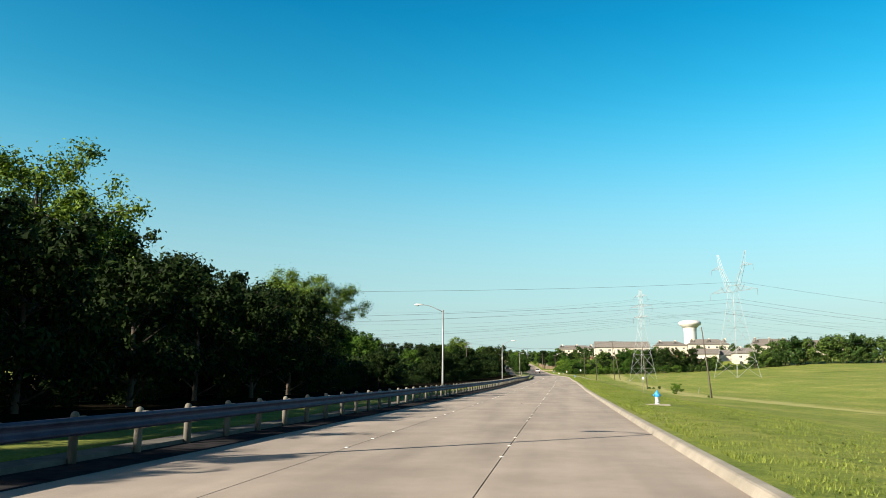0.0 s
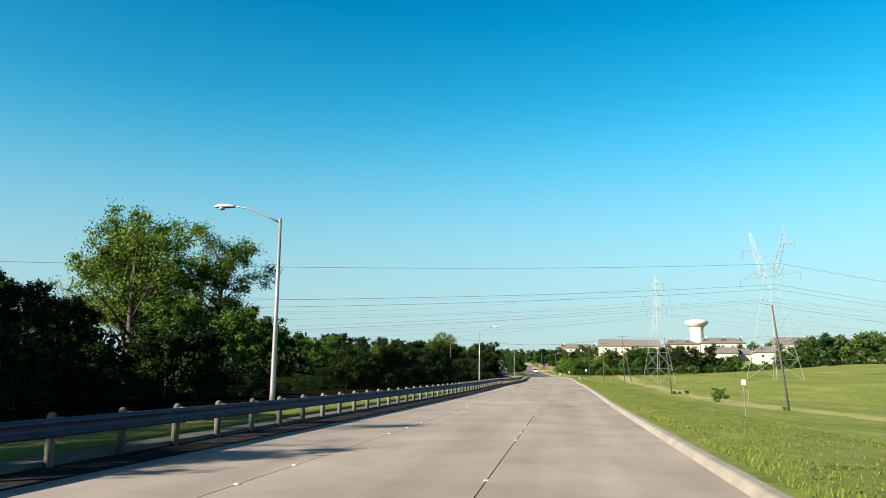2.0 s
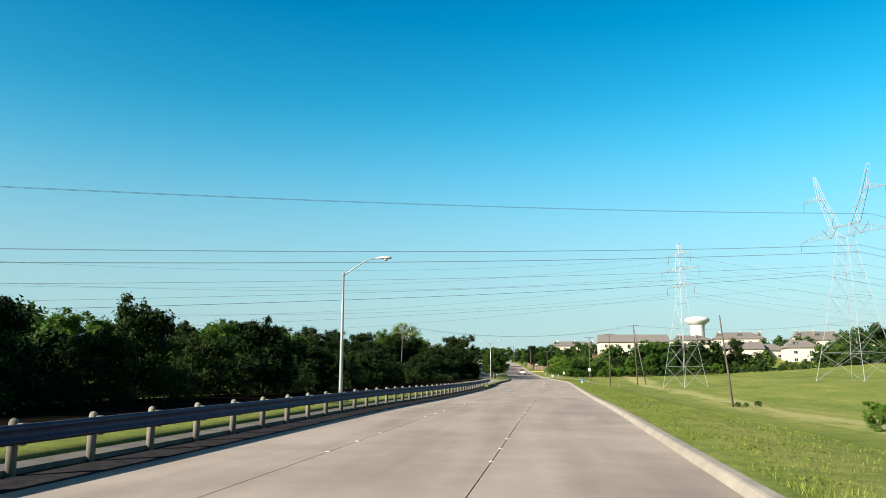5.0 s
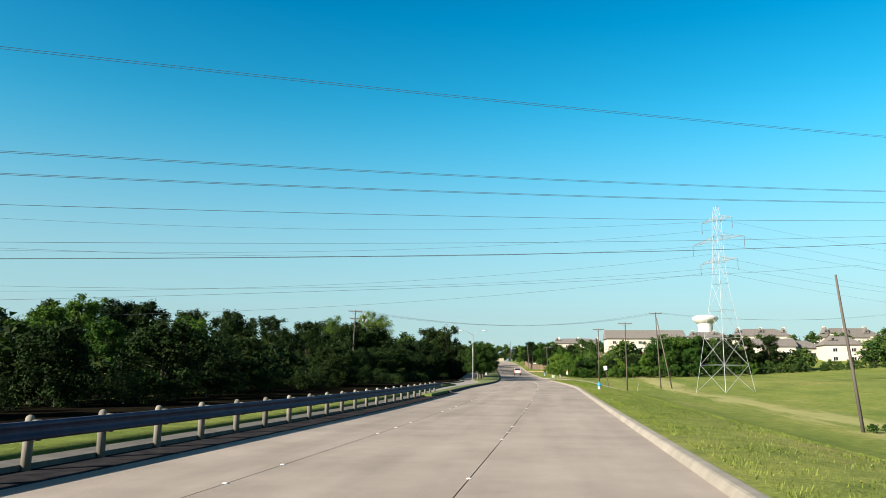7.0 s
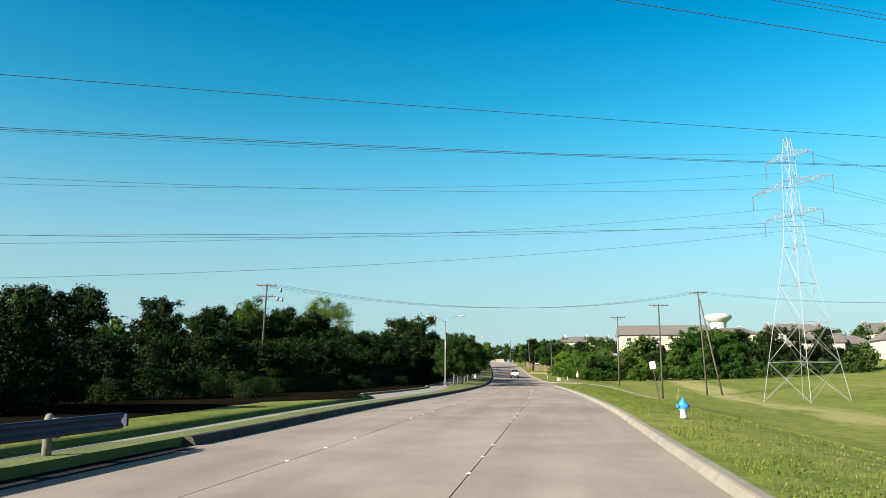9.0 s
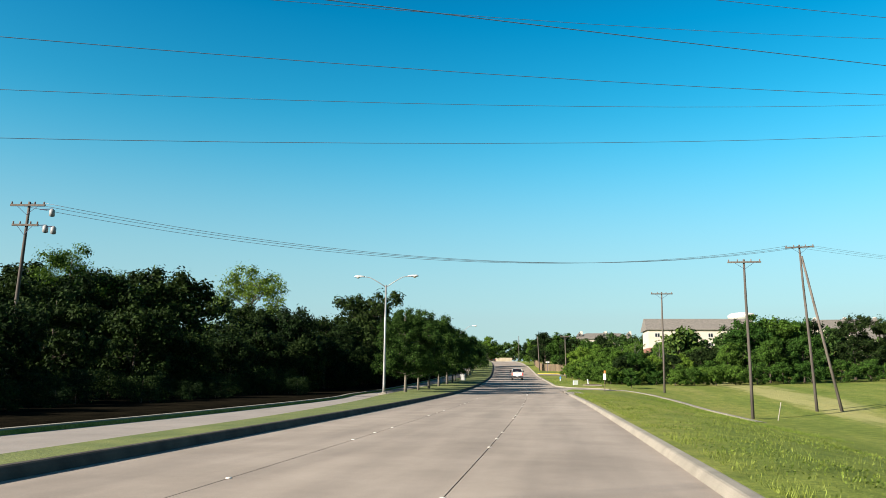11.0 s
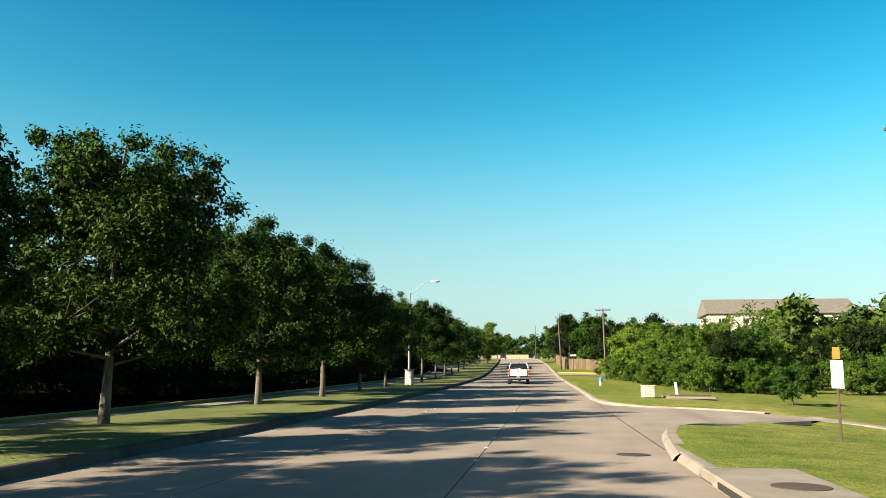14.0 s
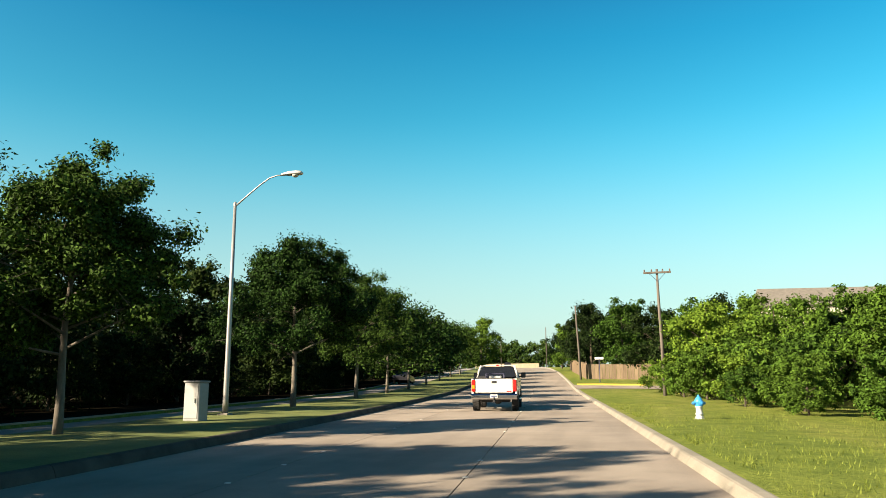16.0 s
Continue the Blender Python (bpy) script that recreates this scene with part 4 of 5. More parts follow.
GREEN = [tree("grove_tree", "rounded dense mid-green tree by the roadside grove", LEAF_MID, BARK, group="grove trees",
              seed=s, height=9, clear=0.6, spread=4.0, clumps=0.205, per=155, leaf=0.27, limbs=15, trunk_r=0.18, ragged=0.4, twigs=5, order=1.1) for s in (34, 36)]
BARE = [tree("sparse_tree", "thin half-bare tree with pale forked limbs", LEAF_BRIGHT, BARK_LIGHT, group="sparse trees",
             seed=71, height=9, clear=2.4, spread=2.6, clumps=0.22, per=22, leaf=0.2, limbs=9, trunk_r=0.14, flat=1.5, ragged=0.5)]
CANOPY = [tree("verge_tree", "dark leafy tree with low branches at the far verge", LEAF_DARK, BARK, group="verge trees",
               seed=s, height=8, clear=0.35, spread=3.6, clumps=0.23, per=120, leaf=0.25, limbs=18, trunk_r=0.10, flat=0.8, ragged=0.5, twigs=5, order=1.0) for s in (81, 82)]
BUSH = [tree("bush", "dense green roadside bush", LEAF_MID, BARK, "bush", "roadside bushes",
             seed=s, height=3.6, clear=0.0, spread=2.2, clumps=0.20, per=150, leaf=0.16, limbs=11, trunk_r=0.07, ragged=0.4, twigs=5, order=1.1) for s in (41, 42)]
SHRUB = [tree("shrub", "sunlit yellow-green shrub at the verge", LEAF_LIME, BARK, "bush", "roadside shrubs",
              seed=s, height=3.4, clear=0.0, spread=2.1, clumps=0.20, per=160, leaf=0.15, limbs=11, trunk_r=0.06, ragged=0.45, twigs=5, order=1.1) for s in (45,)]
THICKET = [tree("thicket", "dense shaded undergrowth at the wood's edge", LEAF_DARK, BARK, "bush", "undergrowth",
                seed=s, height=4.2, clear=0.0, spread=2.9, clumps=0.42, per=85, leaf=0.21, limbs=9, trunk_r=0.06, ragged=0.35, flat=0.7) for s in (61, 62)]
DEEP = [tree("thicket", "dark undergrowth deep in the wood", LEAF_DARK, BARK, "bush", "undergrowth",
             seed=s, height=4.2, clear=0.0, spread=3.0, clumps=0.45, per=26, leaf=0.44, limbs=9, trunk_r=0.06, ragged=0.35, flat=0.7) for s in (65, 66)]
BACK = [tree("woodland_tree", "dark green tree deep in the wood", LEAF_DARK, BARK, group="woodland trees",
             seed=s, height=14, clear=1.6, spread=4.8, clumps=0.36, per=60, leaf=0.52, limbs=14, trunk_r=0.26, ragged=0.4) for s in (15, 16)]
FAR = [tree("distant_tree", "distant rounded dark green tree", LEAF_FAR, BARK, group="distant trees",
            seed=s, height=13, clear=1.0, spread=5.2, clumps=0.36, per=20, leaf=1.05, limbs=11, trunk_r=0.25, ragged=0.4) for s in (51, 52, 53)]

rnd = random.Random(7)


# median oaks
for i, (u, y, h) in enumerate([(-10.6, 309.6, 8.1), (-10.6, 317.6, 7.7), (-10.5, 325.4, 9.0), (-10.7, 337.2, 8.7), (-10.6, 346.2, 9.0), (-10.6, 354.8, 7.6), (-11.0, 365.0, 7.7), (-10.7, 382.2, 8.8), (-11.0, 395.5, 8.6),
                               (-11.1, 405.8, 8.1), (-11.2, 416, 8.1), (-11.2, 427, 7.4), (-11.2, 438, 7.4), (-11.2, 450, 7.8), (-11.2, 463, 8.0)]):
    plant(LOW_OAK[i % 2] if y < 360 else OAK[i % 2] if y < 400 else FAR_OAK[0], lane_x(y) + u, y, h / (7.9 if y < 360 else 7.6), turn=37 * i)

# the dark wood by the start
for x, y, h in [(-30, 10, 13), (-33, 21, 14), (-31, 31, 13), (-33, 40, 12), (-32, 48, 11), (-33, 56, 12.8), (-32, 63, 11.5), (-33, 70, 11.4), (-32, 78.5, 11.2), (-36, 86, 9.4), (-33, 92, 7.4), (-39, 94, 8.6), (-36, 101, 7.2), (-42, 100, 8.6)]:
    plant(WOOD[rnd.randrange(3)], x, y, h / 14 * 1.14)
for i in range(11):
    plant(BACK[i % 2], -37 + rnd.uniform(-1.5, 1.5), 4 + 8.2 * i, rnd.uniform(0.86, 0.96))
    plant(BACK[(i + 1) % 2], -44 + rnd.uniform(-2, 2), 2 + 8.8 * i, rnd.uniform(0.95, 1.05))
for i in range(8):
    plant(EDGE[i % 2], -17 + rnd.uniform(-0.8, 0.8), 5 + 6.4 * i + rnd.uniform(-1, 1), rnd.uniform(0.78, 0.87), sink=0.3)
for i, (x, y, s) in enumerate([(-38, 88, 0.62), (-41, 95, 0.66), (-44, 102, 0.66), (-43, 109, 0.6), (-47, 108, 0.8), (-46, 116, 0.62), (-41, 122, 0.6), (-50, 120, 0.8), (-34, 82, 0.55), (-37, 96, 0.45), (-38, 103, 0.45)]):
    plant(COPSE[i % 2], x, y, s, sink=0.3)
plant(AIRY[0], -31, 43.5, 1.0, 40)
plant(AIRY[0], -35.2, 126.5, 1.06, 200)
plant(AIRY[1], -46, 126, 1.0, 20)
plant(AIRY[1], -39.5, 116, 1.12, 120)
plant(AIRY[0], -41.5, 121, 1.05, 75)
for x, y, h in [(-28.6, 104, 7.6), (-27, 111, 7.6), (-31, 119, 8.4), (-30, 125, 7.6), (-33, 130, 8.0), (-34, 141, 7.5)]:
    plant(GREEN[rnd.randrange(2)], x, y, h / 9)
for x, y, h in [(-38, 150, 8.2), (-40, 158, 7.6), (-43, 170, 8.4), (-45, 182, 9), (-46, 192, 9.0), (-49, 205, 9.6), (-52, 217, 7.2), (-52, 228, 7.6), (-56, 240, 8.0), (-58, 250, 9.4), (-60, 262, 12.4), (-60, 272, 13.2), (-56, 280, 12.4),
                (-51, 283, 12.5), (-48, 296, 12.5), (-44, 305, 12.2), (-44, 316, 12.8), (-41, 322, 12), (-66, 276, 13), (-70, 262, 12), (-64, 235, 6.8), (-60, 205, 10), (-54, 180, 9)]:
    if y < 262:
        plant((GREEN if rnd.random() < 0.85 else EDGE)[rnd.randrange(2)], x, y, h / 9 * (0.88 if y < 235 else 1.14), tall=1.0)
    else:
        plant(WOOD[rnd.randrange(3)], x, y, h / 14)
for x, y, h in [(-38, 286, 9.0), (-37, 294, 9.0), (-38, 303, 10.5), (-36, 312, 12.3), (-34, 330, 10), (-31, 338, 9), (-29, 330, 8.5), (-28, 322, 8), (-26, 337, 9), (-25, 326, 8), (-25, 347, 13), (-25, 357, 12),
                (-26, 368, 10.5), (-28, 378, 10), (-28, 390, 11), (-30, 402, 11), (-31, 414, 12), (-32, 428, 12), (-34, 442, 12), (-36, 458, 12)]:
    plant(WOOD[rnd.randrange(3)], x, y, h / 14 * 1.03)
plant(WOOD[1], -21, 345.5, 0.96)
plant(WOOD[2], -22, 331, 0.58)
plant(AIRY[1], -40, 345, 1.02, 130)
plant(AIRY[0], -36.5, 300, 0.72, 80)
plant(EDGE[0], -31, 309, 1.25)
plant(EDGE[1], -34, 303, 1.1)
# low-branched trees along the far verge, with undergrowth below and behind them
yy = 2.0
while yy < 470:
    edge = -17.4 if yy < 235 else (-17.4 - (yy - 235) * 0.3 if yy < 247 else (-22.0 if yy < 296 else -19.6))
    tall = 6.7 if yy < 70 else 4.2 if yy < 136 else 4.9 if yy < 250 else 5.6 if yy < 300 else 7.0
    if (yy < 88 or yy > 112) and rnd.random() < 0.8:
        plant(CANOPY[rnd.randrange(2)], lane_x(yy) + edge - abs(rnd.gauss(0, 1.6)), yy + rnd.uniform(-1.4, 1.4), tall / 8 * rnd.uniform(0.66, 1.12), tall=rnd.uniform(0.9, 1.1), sink=0.3)
    for kind, off, s in ((THICKET, 0.4, 0.42), (DEEP, 5.0, 0.8)) if yy < 300 else ((THICKET, 1.0, 0.6), (COPSE, rnd.uniform(4, 7), rnd.uniform(0.45, 0.75)), (DEEP, 8.0, 1.0)):
        plant(kind[rnd.randrange(2)], lane_x(yy) + edge - off + rnd.uniform(-0.9, 0.9), yy + rnd.uniform(-0.8, 0.8), s * rnd.uniform(0.7, 1.2), sink=0.4 * s)
    if 240 < yy < 300:
        for off in (-3.6, -2.0, -0.2):
            plant(THICKET[rnd.randrange(2)], lane_x(yy) + edge - off + rnd.uniform(-0.6, 0.6), yy + rnd.uniform(-1.5, 1.5), rnd.uniform(0.28, 0.44) * (1 - 0.1 * (off < -3)), sink=0.15)
    yy += (4.2 if yy < 300 else 4.8) * rnd.uniform(0.7, 1.25)
for x, y, s in [(-34, 120, 0.7), (-34, 137, 0.7), (-36, 152, 0.62), (-38, 165, 0.66), (-41, 180, 0.7), (-43, 195, 0.72), (-45, 210, 0.75), (-47, 225, 0.8), (-48, 240, 0.85), (-45, 255, 1.0), (-43, 268, 1.1), (-39, 279, 1.0),
                (-30, 160, 0.5), (-32, 178, 0.52), (-33, 196, 0.55), (-35, 210, 0.58), (-37, 228, 0.6), (-38, 246, 0.6), (-34, 291, 0.97), (-35, 298, 1.1), (-32, 305, 0.96), (-28, 312, 0.8), (-23, 314, 0.98), (-27.5, 320, 1.0), (-24, 317, 0.5), (-25, 334, 0.62), (-22, 341, 0.6), (-30, 317, 0.7)]:
    plant((GREEN if 130 < y < 262 else COPSE if s < 0.95 else EDGE)[rnd.randrange(2)], x, y, s * (0.92 if y < 240 else 1), sink=0.4 * s)

# right side: grove and bushes by the drive, trees up the road
for x, y, h in [(6.8, 401, 6.4), (9.6, 404, 6.8), (12.5, 398, 6.2), (16.5, 393, 6.2), (19.5, 384, 4.8), (9.0, 391, 5.4), (24.5, 387, 5.0), (13.4, 388, 5.6)]:
    plant(BRIGHT[rnd.randrange(2)], x, y, h / 9 * 1.05)
for x, y, h in [(12.6, 370.8, 4.6), (15.2, 373.6, 5.2), (15.5, 384, 5.4), (19, 393, 5.4), (22, 380, 4.8), (28, 389, 6.4), (22.5, 400, 6.0), (17, 405, 7.2), (32, 386, 6.8), (33, 396, 6.6), (28, 400, 6.2), (37, 390, 11.4), (41.5, 394, 12), (46, 396, 11.5), (38, 382, 7.5), (44, 384, 8),
                (9.5, 426, 8), (6.0, 434, 8.4), (12, 434, 9), (2.5, 447, 9.4), (-1.5, 456, 9.8), (3, 462, 9.6), (-2.5, 470, 9.4), (-5.5, 486, 8), (-1, 484, 8.8), (-8, 504, 7.6), (-3, 508, 8)]:
    plant((EDGE if rnd.random() < 0.42 else GREEN)[rnd.randrange(2)], x, y, h / 9 * 1.03)
for x, y, h in [(50, 402, 12), (57, 398, 12.5), (64, 404, 12.5), (72, 408, 12.5)]:
    plant(WOOD[rnd.randrange(3)], x, y, h / 14 * 1.03)
plant(BARE[0], 15.6, 378.5, 0.92, 20)
plant(BARE[0], 20.5, 388, 0.86, 140)
for x, y, s in [(8.0, 382, 0.8), (9.8, 377, 0.72), (6.9, 389, 0.85), (5.8, 395, 0.9), (13.6, 381, 0.9), (5.0, 402, 0.95), (17.4, 377, 0.85), (4.4, 408, 0.75), (26, 376, 0.9)]:
    plant(SHRUB[0], x, y, s * rnd.uniform(0.95, 1.1), sink=0.3 * s)
for x, y, s in [(9.4, 372.2, 0.48), (10.8, 368.0, 0.46), (7.2, 378, 0.52), (13.8, 366.4, 0.5), (11.4, 373, 0.62), (12.6, 369.4, 0.5), (10.7, 366.8, 0.8), (13.4, 367.4, 0.8), (9.7, 370.2, 0.8), (15, 371, 0.7), (17.8, 369, 0.66), (11.5, 379.5, 0.9), (6.2, 385, 0.55), (20.5, 367.5, 0.7), (23.5, 369, 0.85), (27, 370, 0.95),
                (30.5, 373, 1.0), (34.5, 376, 1.1), (39, 378, 1.1), (44, 380, 1.15), (50, 384, 1.2), (56, 388, 1.2), (14.5, 376, 0.9), (22.5, 375, 1.0), (28, 379, 1.2), (8.9, 386.5, 1.05), (4.9, 399, 0.75), (6.2, 407, 1.0), (8.8, 397, 1.3), (62, 392, 1.2), (18.6, 382, 1.1)]:
    plant(BUSH[rnd.randrange(2)], x, y, s, sink=0.35 * s)
for i, (x, y, s) in enumerate([(14, 398, 1.2), (20, 404, 1.3), (26, 396, 1.3), (32, 392, 1.3), (40, 388, 1.4), (10, 409, 1.2), (15, 412, 1.2)]):
    plant(DEEP[i % 2], x, y, s, sink=0.1)
plant(SHRUB[0], 27.4, 174.8, 0.66)
plant(BUSH[0], 12.5, 350.5, 0.55)
for x, y, s in ((27.0, 216.9, 0.2), (28.2, 217.6, 0.17), (29.6, 217.2, 0.24), (26.9, 138.0, 0.12)):
    plant(BUSH[1], x, y, s)
# far woods on both sides and over the brow
def belt(x0, y0, x1, y1, n, lo, hi, deep=8.0):
    for i in range(n):
        f = (i + rnd.uniform(-0.3, 0.3)) / n
        plant(FAR[i % 3], x0 + (x1 - x0) * f + rnd.uniform(-2, 2), y0 + (y1 - y0) * f + rnd.uniform(0, deep), rnd.uniform(lo, hi) * 1.06 / 13, sink=0.8)


belt(26, 412, 66, 416, 12, 10.0, 12.0)
belt(64, 412, 88, 409, 13, 6.2, 8.6)
belt(87, 408, 100, 406, 6, 2.8, 4.2, 4)
belt(101, 407, 113, 405, 5, 6.0, 9.0)
belt(117, 412, 230, 424, 26, 12.5, 15.5, 12)
belt(106, 410, 117, 412, 4, 8, 10, 6)
belt(106, 408, 230, 416, 26, 5, 7.5, 6)
belt(30, 402, 84, 402, 17, 3.5, 5.0, 3)
belt(84, 402, 110, 402, 8, 2.0, 3.0, 3)
belt(26, 438, 64, 442, 10, 7.5, 9.0, 4)
belt(56, 476, 176, 486, 17, 5.5, 10.5, 10)
belt(-36, 482, -110, 440, 18, 11, 14, 20)
belt(-66, 600, -6, 592, 22, 8.5, 11, 12)
belt(-6, 560, 50, 552, 14, 7, 10, 12)
belt(2, 500, 26, 488, 8, 6, 8, 8)
belt(-62, 597, -4, 588, 16, 4, 5.5, 6)
belt(-75, 20, -95, 440, 14, 12, 15, 10)
belt(200, 40, 225, 400, 12, 12, 16, 20)
plant(BRIGHT[0], lane_x(470) - 8.5, 470, 1.0)


# ---- houses on the hill ----
def house(x, y, base, w, d, eave, ridge, turn, label, brick=False, gabled=False):
    h = thing("house", label, "house", pose(x, y, base, 0, 0, turn), "houses on the hill")
    wall = BRICK if brick else SIDING
    part("wall", Shape().box(0, 0, eave / 2 - 1.5, w, d, eave + 3.0), wall, h)
    part("plinth", Shape().box(0, -0.1, -1.2, w + 0.1, d + 0.2, 3.4), BRICK, h, "brown brick base")
    # hipped roof with a shallow overhang
    o, run = 0.6, -0.5 if gabled else min(d / 2, w / 4)
    ring = [(-w / 2 - o, -d / 2 - o), (w / 2 + o, -d / 2 - o), (w / 2 + o, d / 2 + o), (-w / 2 - o, d / 2 + o)]
    pts = [(a, b, eave - 0.25) for a, b in ring] + [(a, b, eave) for a, b in ring] + [(-w / 2 + run, 0, ridge), (w / 2 - run, 0, ridge)]
    part("roof", Shape().add(pts, [(3, 2, 1, 0), (0, 1, 5, 4), (1, 2, 6, 5), (2, 3, 7, 6), (3, 0, 4, 7), (4, 5, 9, 8), (6, 7, 8, 9), (5, 6, 9), (7, 4, 8)]), SHINGLE, h)
    n = max(2, int(w / 5))
    for k in range(n):
        cx = -w / 2 + w * (k + 0.5) / n
        for z in ((eave * 0.25, eave * 0.70) if eave > 5.5 else (eave * 0.5,)):
            win = part("window", Shape().box(cx, -d / 2 - 0.03, z, 1.5, 0.1, 1.4, 0.02), TRIM, h)
            for q in (-0.36, 0.36):
                part("pane", Shape().box(cx + q, -d / 2 - 0.09, z, 0.6, 0.03, 1.15), GLASS, win)
    if gabled:
        part("gable_wall", Shape().prism([(-d / 2, eave - 0.1), (0, ridge - 0.25), (d / 2, eave - 0.1)], "x", -w / 2 + 0.05, w / 2 - 0.05), wall, h)
    for k in () if gabled else range(0, n, 2):
        cx = -w / 2 + w * (k + 0.5) / n
        part("chimney", Shape().box(cx + 1.2, 1.2, ridge - 0.5, 1.0, 1.0, 2.8, 0.03), SIDING, h)
        # small dormer in the front slope
        f, top = -d / 4, eave + (ridge - eave) * 0.95
        part("dormer", Shape().prism([(cx - 1.5, eave + (ridge - eave) * 0.45), (cx, top + 0.5), (cx + 1.5, eave + (ridge - eave) * 0.45)], "y", f - 1.2, 0.0), SHINGLE, h)
        part("dormer_pane", Shape().box(cx, f - 1.22, eave + (ridge - eave) * 0.62, 0.8, 0.05, 0.7), GLASS, h)
    return h


for x, y, w, eave_z, ridge_z, wall_h, turn, brick, label in (
        (46.4, 505, 33.0, 22.0, 25.8, 6.4, 3, False, "long cream apartment house with a low brown shingle roof"),
        (110.7, 565, 27.0, 26.6, 30.3, 7.0, -3, False, "cream apartment house with chimneys on the hill"),
        (85.8, 568, 21.0, 26.0, 28.9, 7.0, 4, False, "cream apartment house with chimneys behind the trees"),
        (89.5, 468, 15.0, 16.9, 20.0, 5.4, -5, False, "cream house with a brown hipped roof among trees"),
        (101.0, 474, 13.0, 16.6, 19.6, 5.2, 6, False, "cream house with a brown shingle roof among trees"),
        (107.6, 450, 12.0, 16.8, 19.8, 6.8, -4, False, "tall cream house above the field with a brown roof"),
        (156.5, 575, 30.0, 26.3, 31.2, 7.2, 5, False, "long cream apartment house with chimneys on the hill"),
        (150.0, 512, 20.0, 18.6, 22.4, 7.2, 8, False, "cream house with a brown roof beside the field"),
        (187.0, 560, 26.0, 25.2, 29.6, 7.0, -6, False, "cream apartment house with a brown roof"),
        (21.0, 600, 27.0, 24.6, 27.4, 6.0, 2, False, "low cream house with a brown roof beyond the trees")):
    house(x, y, eave_z - wall_h, w, 12.0, wall_h, ridge_z - eave_z + wall_h, turn, label, brick, w > 32 or w == 15.0)

tower = thing("water_tower", "white water tower with a broad bowl on a fluted column", "water tower", pose(212, 1205, 9.0))
part("column", Shape().lathe([(11, 0), (9.6, 4), (9.2, 66), (10.4, 73)], 24), TANK, tower, "fluted white column")
part("bowl", Shape().lathe([(9.8, 70.5), (12.2, 73), (15.4, 75.2), (16.3, 77.2), (16.0, 79.2), (13.4, 80.9), (8, 82.0), (0.5, 82.4)], 32), TANK, tower, smooth=True)


# ---- hydrants, signs, cabinets ----
def hydrant(p, label):
    h = thing("fire_hydrant", label, "fire hydrant", pose(*p, 0, 0, 20) @ Matrix.Scale(0.85, 4), "fire hydrants")
    part("flange", Shape().lathe([(0.17, 0.0), (0.17, 0.05), (0.12, 0.06)], 12), BODYWHITE, h)
    part("barrel", Shape().lathe([(0.15, 0.05), (0.15, 0.09), (0.115, 0.11), (0.115, 0.15), (0.145, 0.16), (0.145, 0.20), (0.118, 0.22), (0.118, 0.42), (0.14, 0.44), (0.14, 0.48), (0.11, 0.49)], 18), BODYWHITE, h, "silver-white painted barrel", smooth=True)
    part("bonnet", Shape().lathe([(0.135, 0.45), (0.15, 0.49), (0.15, 0.60), (0.165, 0.62), (0.165, 0.65), (0.14, 0.70), (0.10, 0.77), (0.055, 0.82), (0.04, 0.83), (0.035, 0.88), (0.01, 0.89)], 18), BLUE, h, "blue domed bonnet", smooth=True)
    for a, r in ((0, 0.06), (180, 0.06), (270, 0.085)):
        m = Matrix.Rotation(radians(a), 4, "Z") @ Matrix.Translation((0.1, 0, 0.58)) @ Matrix.Rotation(radians(90), 4, "Y")
        part("nozzle", Shape().lathe([(r * 0.8, 0.0), (r * 0.8, 0.06), (r, 0.07), (r, 0.13), (r * 0.4, 0.14), (r * 0.35, 0.18)], 10, m), BLUE, h, "blue outlet cap")
    return h


hydrant(on(6.05, 42.0, 0.0), "white and blue fire hydrant on the grass verge")
hydrant(on(5.3, 223.6, -0.12), "white and blue fire hydrant on the grass verge")
hydrant(on(5.9, 373.5, 0.0), "white and blue fire hydrant before the bushes")
for u, yy in ((6.05, 42.0),):
    solid("hydrant_pad", Shape().box(0, 0, 0.0, 1.2, 1.1, 0.08, 0.02), KERB, "small square concrete pad under the hydrant", "pad", at=pose(*on(u, yy, 0.0)))

sign = thing("road_sign", "leaning dark post with a blank white sign plate seen from behind", "sign", pose(*on(8.6, 252.5, -0.05), 0, -9, 0))
part("sign_post", Shape().box(0, 0, 1.2, 0.07, 0.05, 2.9, 0.008), RUST, sign)
part("plate", Shape().box(0, -0.05, 2.5, 0.40, 0.012, 0.50, 0.004), WHITE, sign, "white sheet-metal plate")
sign2 = thing("road_sign", "thin post with a white plate under an orange marker", "sign", pose(*on(8.1, 326.3, -0.05), 0, 1, -10))
part("sign_post", Shape().box(0, 0, 1.05, 0.06, 0.05, 2.3, 0.008), RUST, sign2)
part("plate", Shape().box(0, -0.05, 1.6, 0.27, 0.012, 0.66, 0.004), WHITE, sign2, "white sheet-metal plate")
part("marker", Shape().box(0, -0.05, 2.1, 0.16, 0.014, 0.28, 0.004), ORANGE_SIGN, sign2, "orange marker plate")
sign3 = thing("road_sign", "small pale square plate on a thin wooden post in the grass", "sign", pose(*spot(9.9, 83.5), 0, -2, 0))
part("sign_post", Shape().box(0, 0, 0.8, 0.055, 0.04, 2.0, 0.008), POST, sign3)
part("plate", Shape().box(0, -0.035, 1.64, 0.20, 0.012, 0.25, 0.004), WHITE, sign3, "pale sheet-metal plate")
for x, yy in ((20.5, 309.0), (28.2, 176.8), (32.5, 178)):
    st = thing("marker_stake", "thin pale stake leaning in the field", "stake", pose(*spot(x, yy), 0, 12, 0), "marker stakes")
    part("stake", Shape().tube([(0, 0, -0.2), (0, 0, 1.5)], [0.045, 0.04], 6), KERB, st)

